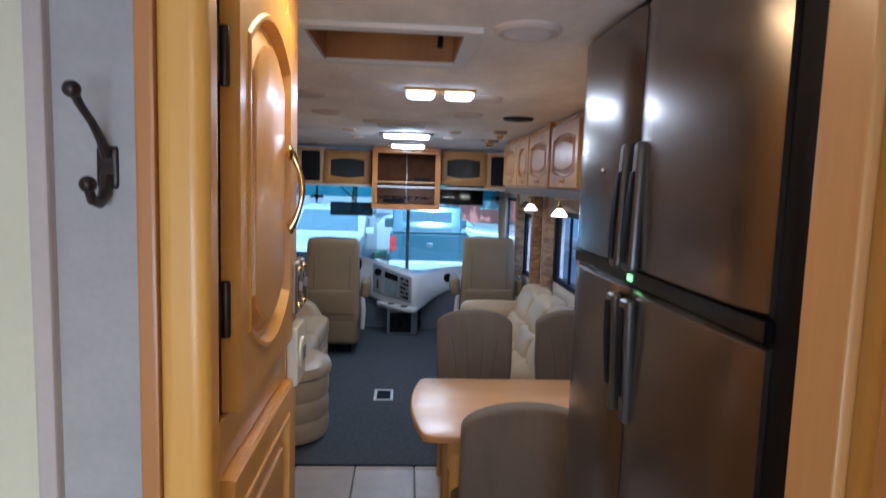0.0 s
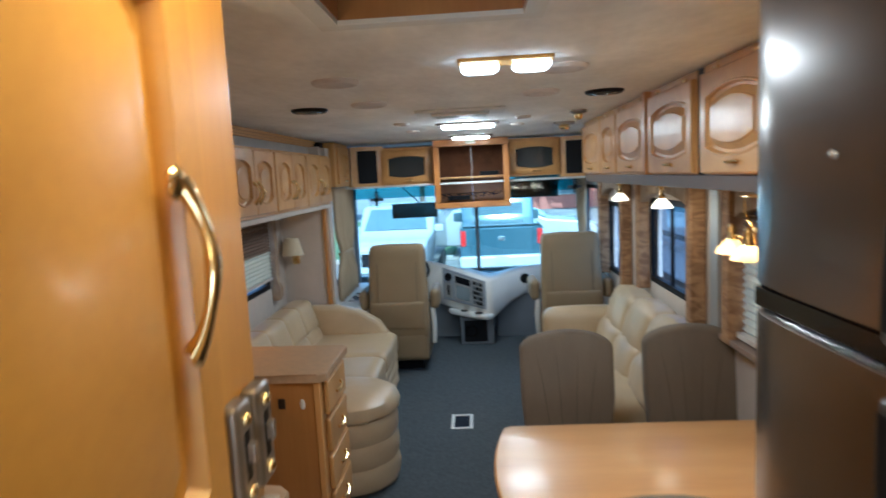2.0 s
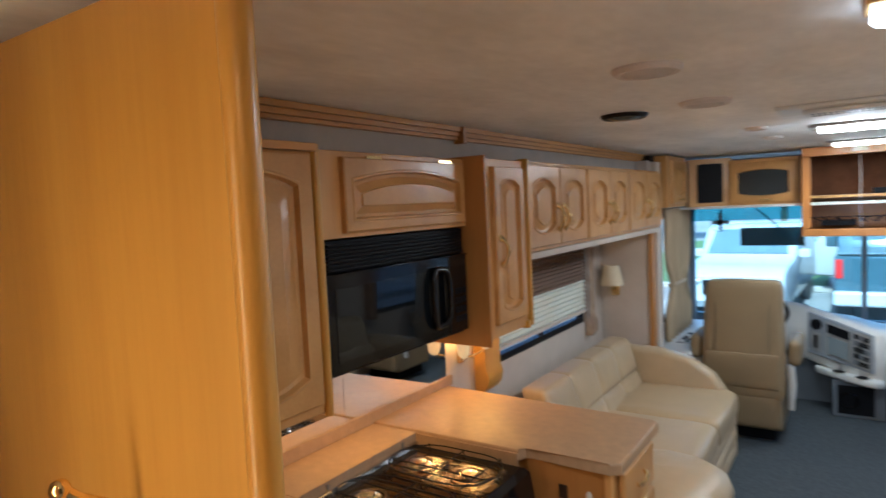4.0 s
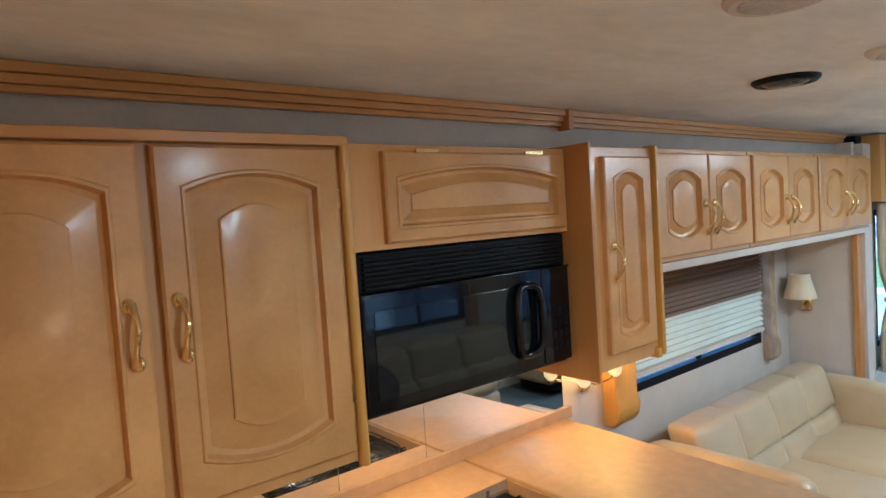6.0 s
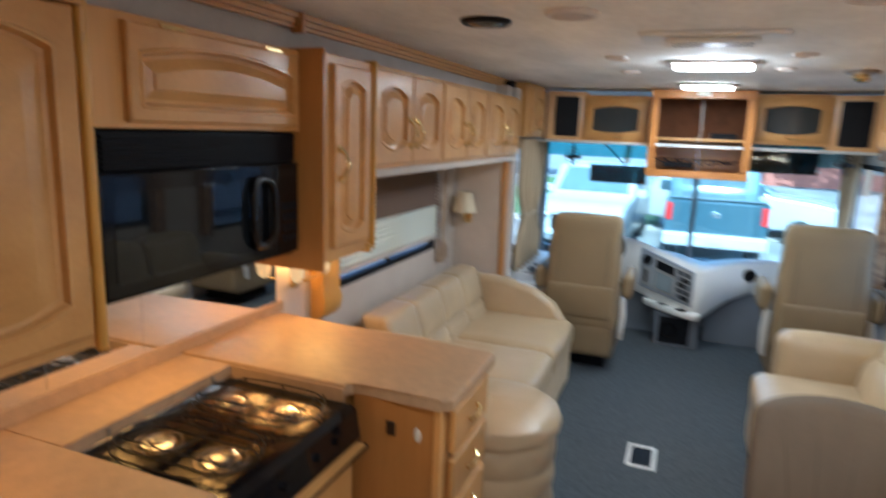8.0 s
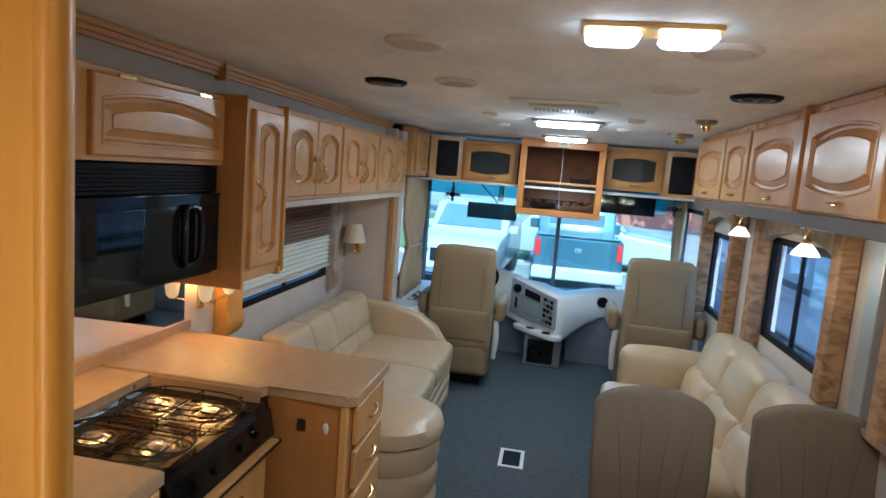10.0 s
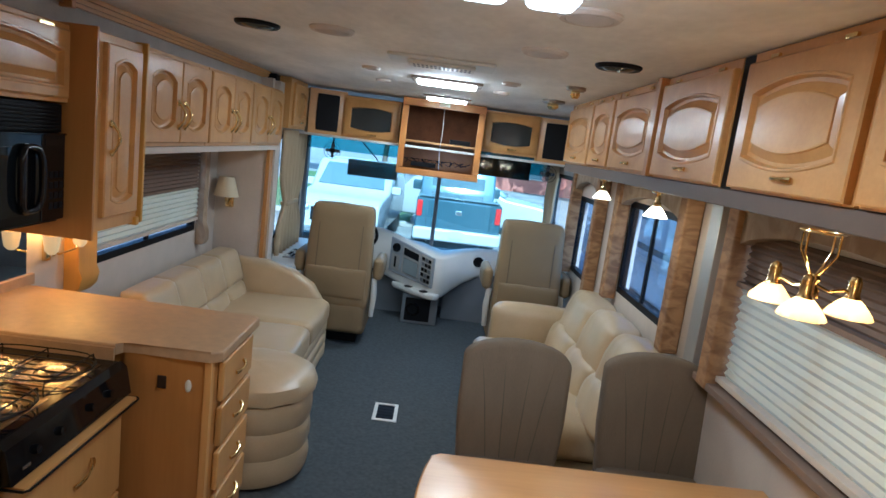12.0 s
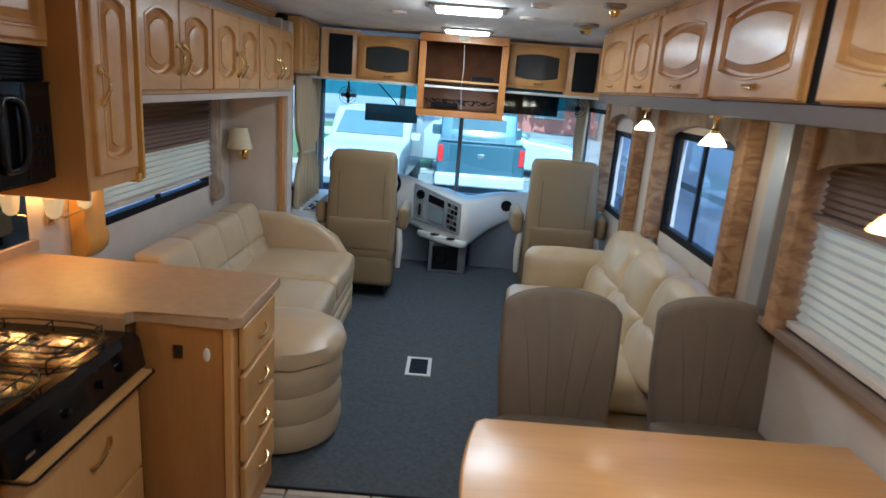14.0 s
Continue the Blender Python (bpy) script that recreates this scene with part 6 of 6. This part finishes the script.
    for x, y in ((0.265, 9.485), (0.41, 9.392)):
        part("cup_well", lathe([(0, 0), (0.040, 0), (0.040, 0.004), (0.034, 0.004), (0.032, 0.002), (0, 0.002)], 18, at=(x, y, 0.347 - 0.06 * (x - 0.3))), BLACK_M, t, "dark cup well")
    part("vent_ring", lathe([(0, 0), (0.068, 0), (0.064, 0.008), (0.048, 0.010), (0, 0.006)], 24), IVORY, t, "ivory vent surround", m=facing("-y", (0.90, 9.707, 0.62)))
    part("passenger_vent", lathe([(0, 0), (0.05, 0), (0.05, 0.012), (0.036, 0.014), (0.03, 0.006), (0, 0.006)], 20), BLACK_M, t, "round black air vent", m=facing("-y", (0.90, 9.703, 0.62)))
    part("kick_panel", box((0.60, 9.74, 0.0), (1.60, 9.80, 0.50), 0.02), GREYPL, t, "grey carpeted kick panel")
    part("kick_panel", box((-0.92, 9.80, 0.0), (0.22, 9.86, 0.52), 0.02), GREYPL, t, "dark grey kick panel")
    return t


dashboard()
t = thing("engine_console", "grey plastic console box with cup holder under the dash", "console", pose(0.36, 9.60, 0.004))
part("body", box((-0.14, -0.14, 0.0), (0.20, 0.16, 0.285), 0.015), GREYPL, t)
part("recess", box((-0.105, -0.146, 0.03), (0.13, -0.138, 0.25), 0.003), BLACK_M, t, "dark recess")
part("ring", sweep([(-0.03 + 0.055 * math.cos(a), -0.15, 0.14 + 0.055 * math.sin(a)) for a in (2 * math.pi * i / 18 for i in range(19))], 0.008, 8), BLACK, t, "black ring")


def steering_wheel():
    t = thing("steering_wheel", "black steering wheel behind the driver's seat", "steering wheel", Matrix.Translation((-0.28, 9.42, 0.80)) @ Matrix.Rotation(radians(-55), 4, "X"))
    part("rim", sweep([(0.21 * math.cos(a), 0.21 * math.sin(a), 0) for a in (2 * math.pi * i / 28 for i in range(29))], 0.014, 8), BLACK_M, t)
    part("hub", lathe([(0, -0.05), (0.07, -0.04), (0.065, 0.0), (0, 0.01)], 18), BLACK_M, t)
    for a in (0.4, 2.74, 4.71):
        part("spoke", sweep([(0.05 * math.cos(a), 0.05 * math.sin(a), -0.01), (0.2 * math.cos(a), 0.2 * math.sin(a), 0)], 0.012, 8), BLACK_M, t)
    part("column", sweep([(0, 0, -0.04), (0, 0, -0.42)], [0.05, 0.07], 12), BLACK_M, t)


steering_wheel()


def sun_visor(x, z, w, h, label):
    t = thing("sun_visor", label, "sun visor", pose(x, 9.72, z), "sun visors")
    part("flap", box((-w / 2, -0.006, -h / 2), (w / 2, 0.006, h / 2), 0.005), glassy("smoked_visor_acrylic", (0.10, 0.16, 0.17), 0.05), t, "smoked acrylic flap")
    part("arm", sweep([(0.05, 0, h / 2), (0.02, -0.03, h / 2 + 0.04), (-0.12, -0.115, 1.63 - z)], 0.006, 8), BLACK_M, t, "black arm")


sun_visor(-0.205, 1.372, 0.47, 0.15, "smoked acrylic sun visor on a black arm")
sun_visor(1.02, 1.545, 0.50, 0.19, "smoked acrylic sun visor folded up")


def cab_fan(x, z):
    t = thing("dash_fan", "small black cab fan hanging from the front ledge", "fan", pose(x, 9.58, z), "cab fans")
    part("stem", sweep([(0, 0, 0.12), (0, 0, 0.05)], 0.008, 8), BLACK_M, t)
    for r in (0.075, 0.05, 0.025):
        part("guard_ring", sweep([(r * math.cos(a), -0.03, r * math.sin(a)) for a in (2 * math.pi * i / 22 for i in range(23))], 0.0022, 6), BLACK_M, t)
    part("motor", lathe([(0, -0.03), (0.022, -0.025), (0.022, 0.03), (0, 0.035)], 12), BLACK_M, t, m=Matrix.Rotation(radians(90), 4, "X"))
    for k in range(4):
        part("blade", cushion((0.026, 0.002, 0.016), 0.0018, cuts=3), GREYPL, t, m=Matrix.Rotation(math.pi / 2 * k, 4, "Y") @ Matrix.Translation((0.04, -0.01, 0)) @ Matrix.Rotation(radians(30), 4, "X"))


cab_fan(-0.57, 1.505)
cab_fan(1.41, 1.54)

# ---- outside ----
G = -0.88
bm = bmesh.new()
vs = [bm.verts.new((x, y, G)) for x, y in ((-400, -400), (400, -400), (400, 600), (-400, 600))]
bm.faces.new(vs)
structure("ground", bm, ASPHALT, "grey asphalt car park reaching the horizon", None)
structure("lawn", box((-7, 22.5, G), (-0.3, 40, G + 0.10), 0.02), GRASS, "mown grass island behind the parked cars")
structure("kerb", box((-8, 22.2, G), (9, 22.5, G + 0.14), 0.03), CONCRETE, "pale concrete kerb")
structure("kerb_right", box((2.6, 22.5, G), (14, 26, G + 0.12), 0.02), CONCRETE, "pale concrete pavement")
for x in (-3.6, -0.55, 2.35, 5.3):
    structure("road_marking", box((x - 0.05, 12.5, G), (x + 0.05, 21.5, G + 0.004)), PAINT_W, "white painted bay line")


def brick_building():
    t = thing("brick_building", "low red brick building beyond the car park", "building", pose(14, 46, G))
    part("wall", box((-10, 0, 0), (16, 8, 3.2)), BRICKFAR, t)
    part("roof", box((-10.4, -0.4, 3.2), (16.4, 8.4, 3.5), 0.05), CONCRETE, t)
    for i in range(6):
        w = part("window", box((-8.5 + i * 4, -0.04, 1.0), (-6.6 + i * 4, 0.0, 2.3), 0.01), CARGLASS, t)
        part("sill", box((-8.6 + i * 4, -0.10, 0.92), (-6.5 + i * 4, 0.0, 1.0), 0.01), CONCRETE, w)


brick_building()


def car_wheel(owner, x, y, r, w):
    ty = part("wheel", lathe([(r * 0.62, -w / 2), (r * 0.92, -w / 2), (r, -w * 0.35), (r, w * 0.35), (r * 0.92, w / 2), (r * 0.62, w / 2)], 26), RUBBER, owner, "black tyre", m=Matrix.Translation((x, y, r)) @ Matrix.Rotation(radians(90), 4, "Y"))
    part("rim", lathe([(0, -w * 0.40), (r * 0.30, -w * 0.44), (r * 0.60, -w * 0.36), (r * 0.63, 0), (r * 0.60, w * 0.36), (r * 0.30, w * 0.44), (0, w * 0.40)], 20), CHROME, ty, "alloy rim")


def pickup(x, y, paint, label):
    """A pickup seen from behind: its tail is at y, its nose further away."""
    t = thing("pickup_truck", label, "truck", pose(x, y, G))
    side = [(0.0, 0.62), (0.0, 1.36), (2.0, 1.38), (2.25, 1.39), (2.5, 1.90), (3.0, 1.95), (3.9, 1.92), (4.5, 1.32), (5.55, 1.18), (5.75, 0.95), (5.75, 0.50), (0.1, 0.50)]
    b2 = prism(side, 1.92, bevel=0.05)
    b2.transform(Matrix.Rotation(radians(90), 4, "Z") @ Matrix.Translation((0, -0.96, 0)))
    part("body", b2, paint, t, "painted body", 35)
    part("tailgate", box((-0.72, -0.03, 0.68), (0.72, 0.02, 1.35), 0.03), paint, t)
    part("bed_cover", box((-0.90, 0.02, 1.365), (0.90, 2.1, 1.42), 0.03), CARGLASS, t, "dark bed cover")
    part("rear_window", box((-0.68, 2.30, 1.47), (0.68, 2.50, 1.80), 0.02), CARGLASS, t, "rear cab window", m=Matrix.Identity(4))
    for s in (-1, 1):
        part("tail_lamp", box((s * 0.88 - 0.06, -0.025, 0.94), (s * 0.88 + 0.06, 0.05, 1.30), 0.02), TAILRED, t, "red tail lamp")
        part("mirror", box((s * 1.10 - 0.12, 3.55, 1.25), (s * 1.10 + 0.12, 3.70, 1.52), 0.04), paint, t)
        part("side_window", box((s * 0.955 - 0.012, 2.75, 1.38), (s * 0.955 + 0.012, 4.0, 1.75), 0.01), CARGLASS, t)
        car_wheel(t, s * 0.82, 1.15, 0.39, 0.28)
        car_wheel(t, s * 0.82, 4.75, 0.39, 0.28)
    part("bumper", box((-0.98, -0.18, 0.44), (0.98, 0.02, 0.72), 0.06, seg=3), PAINT_W, t, "bright rear bumper")
    part("number_plate", box((-0.17, -0.195, 0.54), (0.17, -0.178, 0.70), 0.005), PAINT_W, t, "white number plate")
    part("emblem", box((-0.07, -0.045, 1.05), (0.07, -0.028, 1.15), 0.01), CHROME, t, "plain pale emblem")
    return t


pickup(0.97, 17.6, PAINT_B, "dark blue pickup truck parked with its tail to the windshield")


def saloon(x, y, rz, paint, label, h=1.5, grow=1.0):
    """A parked car with its nose towards us."""
    t = thing("parked_car", label, "car", pose(x, y, G, 0, 0, rz) @ Matrix.Scale(grow, 4), "parked cars")
    side = [(0.0, 0.45), (0.03, 0.92), (0.18, 1.03), (0.6, 1.10), (1.50, 1.18), (2.15, h - 0.06), (2.6, h), (4.3, h - 0.03), (4.66, 1.15), (4.74, 0.95), (4.74, 0.40), (0.1, 0.32)]
    b2 = prism(side, 1.82, bevel=0.07)
    b2.transform(Matrix.Rotation(radians(90), 4, "Z") @ Matrix.Translation((0, -0.91, 0)))
    part("body", b2, paint, t, "painted body", 35)
    ws = bmesh.new()
    vs = [ws.verts.new(p) for p in ((-0.76, 1.56, 1.225), (0.76, 1.56, 1.225), (0.68, 2.09, h - 0.11), (-0.68, 2.09, h - 0.11))]
    up = [ws.verts.new(v.co + Vector((0, -0.02, 0.025))) for v in vs]
    ws.faces.new(up)
    ws.faces.new(vs[::-1])
    for i in range(4):
        ws.faces.new((vs[i], vs[(i + 1) % 4], up[(i + 1) % 4], up[i]))
    part("windshield", ws, CARGLASS, t, "dark windshield", None)
    part("grille", box((-0.50, -0.02, 0.58), (0.50, 0.03, 0.86), 0.02), BLACK_M, t)
    part("number_plate", box((-0.16, -0.03, 0.40), (0.16, -0.01, 0.50), 0.004), PAINT_W, t)
    for s in (-1, 1):
        part("headlight", cushion((0.17, 0.06, 0.07), 0.05, cuts=5, at=(s * 0.70, 0.05, 0.82)), CHROME, t, "clear headlight")
        part("side_window", box((s * 0.905 - 0.012, 2.2, 1.16), (s * 0.905 + 0.012, 4.2, h - 0.14), 0.01), CARGLASS, t)
        part("mirror", box((s * 1.02 - 0.11, 1.75, 1.14), (s * 1.02 + 0.11, 1.90, 1.32), 0.04), paint, t)
        car_wheel(t, s * 0.80, 0.85, 0.34, 0.22)
        car_wheel(t, s * 0.80, 3.75, 0.34, 0.22)
    return t


saloon(-1.72, 17.2, -3, PAINT_W, "white sport utility car parked with its nose to the windshield", 1.80, 1.05)
saloon(4.1, 22.6, 80, PAINT_W, "white car parked broadside beyond the truck", 1.55)


def far_tree(x, y, h, r, seed):
    rnd = random.Random(seed)
    t = thing("tree", "green broadleaf tree beyond the car park", "tree", pose(x, y, G), "far trees")
    part("trunk", sweep([(0, 0, 0), (0.1, 0, h * 0.3), (0, 0.1, h * 0.55), (0.1, 0, h * 0.8)], [0.22, 0.17, 0.12, 0.05], 10), mat("bark", (0.12, 0.09, 0.07), 0.9, bump=0.6, bscale=20, vary=0.3), t)
    verts, faces = [], []
    for i in range(2200):
        a, e, q = rnd.uniform(0, 6.283), rnd.uniform(-0.9, 1.3), rnd.uniform(0.35, 1) ** 0.6
        lump = 0.75 + 0.35 * noise.noise((math.cos(a) * 2 + seed, math.sin(a) * 2, e * 2))
        c = Vector((math.cos(a) * math.cos(e), math.sin(a) * math.cos(e), 0.75 * math.sin(e))) * r * q * lump + Vector((0, 0, h * 0.68))
        s = rnd.uniform(0.16, 0.34)
        u = Vector((rnd.uniform(-1, 1), rnd.uniform(-1, 1), rnd.uniform(-1, 1))).normalized() * s
        w = u.cross(Vector((rnd.uniform(-1, 1), rnd.uniform(-1, 1), 0.3))).normalized() * s * 0.6
        k = len(verts)
        verts += [c - u, c + w, c + u, c - w]
        faces.append((k, k + 1, k + 2, k + 3))
    me = bpy.data.meshes.new("crown")
    me.from_pydata(verts, [], faces)
    me.materials.append(LEAF)
    ob = new("crown", me)
    ob.parent = t
    tagged(ob, "many small green leaves")


LEAF = mat("leaf", (0.055, 0.10, 0.03), 0.6, vary=0.4, vscale=1.5)
for i, (x, y, h, r) in enumerate(((-9, 42, 7, 4.2), (-3.5, 48, 8, 4.6), (3, 44, 8, 4.2), (-15, 50, 8, 4.8), (9, 42, 9, 4.6), (-21, 44, 8, 4.8), (16, 44, 9, 4.8))):
    far_tree(x, y, h, r, i + 1)



def motorhome(x, y):
    t = thing("motorhome", "white motorhome parked alongside", "motorhome", pose(x, y, G))
    part("body", box((0, -6.0, 0.45), (2.5, 4.0, 3.3), 0.12, seg=3), PAINT_W, t, "white body")
    for z, m2 in ((1.05, ALU), (1.25, PAINT_B)):
        part("stripe", box((-0.006, -5.9, z), (0.0, 3.9, z + 0.10)), m2, t, "painted stripe")
    for yy in (-4.2, -0.4, 2.2):
        part("window", box((-0.012, yy, 1.75), (0.0, yy + 1.1, 2.45), 0.004), CARGLASS, t, "dark window")
    for yy in (-4.0, 2.6):
        car_wheel(t, 0.2, yy, 0.45, 0.28)


motorhome(4.0, 14.5)

# ---- floor tiles ----
tile_mesh = None
for i in range(-4, 5):
    for j in range(12):
        x0, y1 = 0.152 + i * 0.347, 6.225 - j * 0.347
        if x0 + 0.347 < -0.95 or x0 > 1.30:
            continue
        if tile_mesh is None:
            tb = box((0.004, -0.343, -0.014), (0.343, -0.004, 0.0), 0.003, seg=1)
            ob = link("tile", tb, TILE, None)
            tile_mesh = ob.data
        else:
            ob = new("tile", tile_mesh)
        ob.location = (x0, y1, 0)
        ob.parent = floor
for i in range(-4, 5):
    x0 = 0.152 + i * 0.347
    if x0 + 0.347 < -0.95 or x0 > 1.30:
        continue
    tb = box((x0 + 0.004, 6.229, -0.014), (x0 + 0.343, 6.261, 0.0), 0.003, seg=1)
    ob = link("tile", tb, TILE, None)
    ob.parent = floor
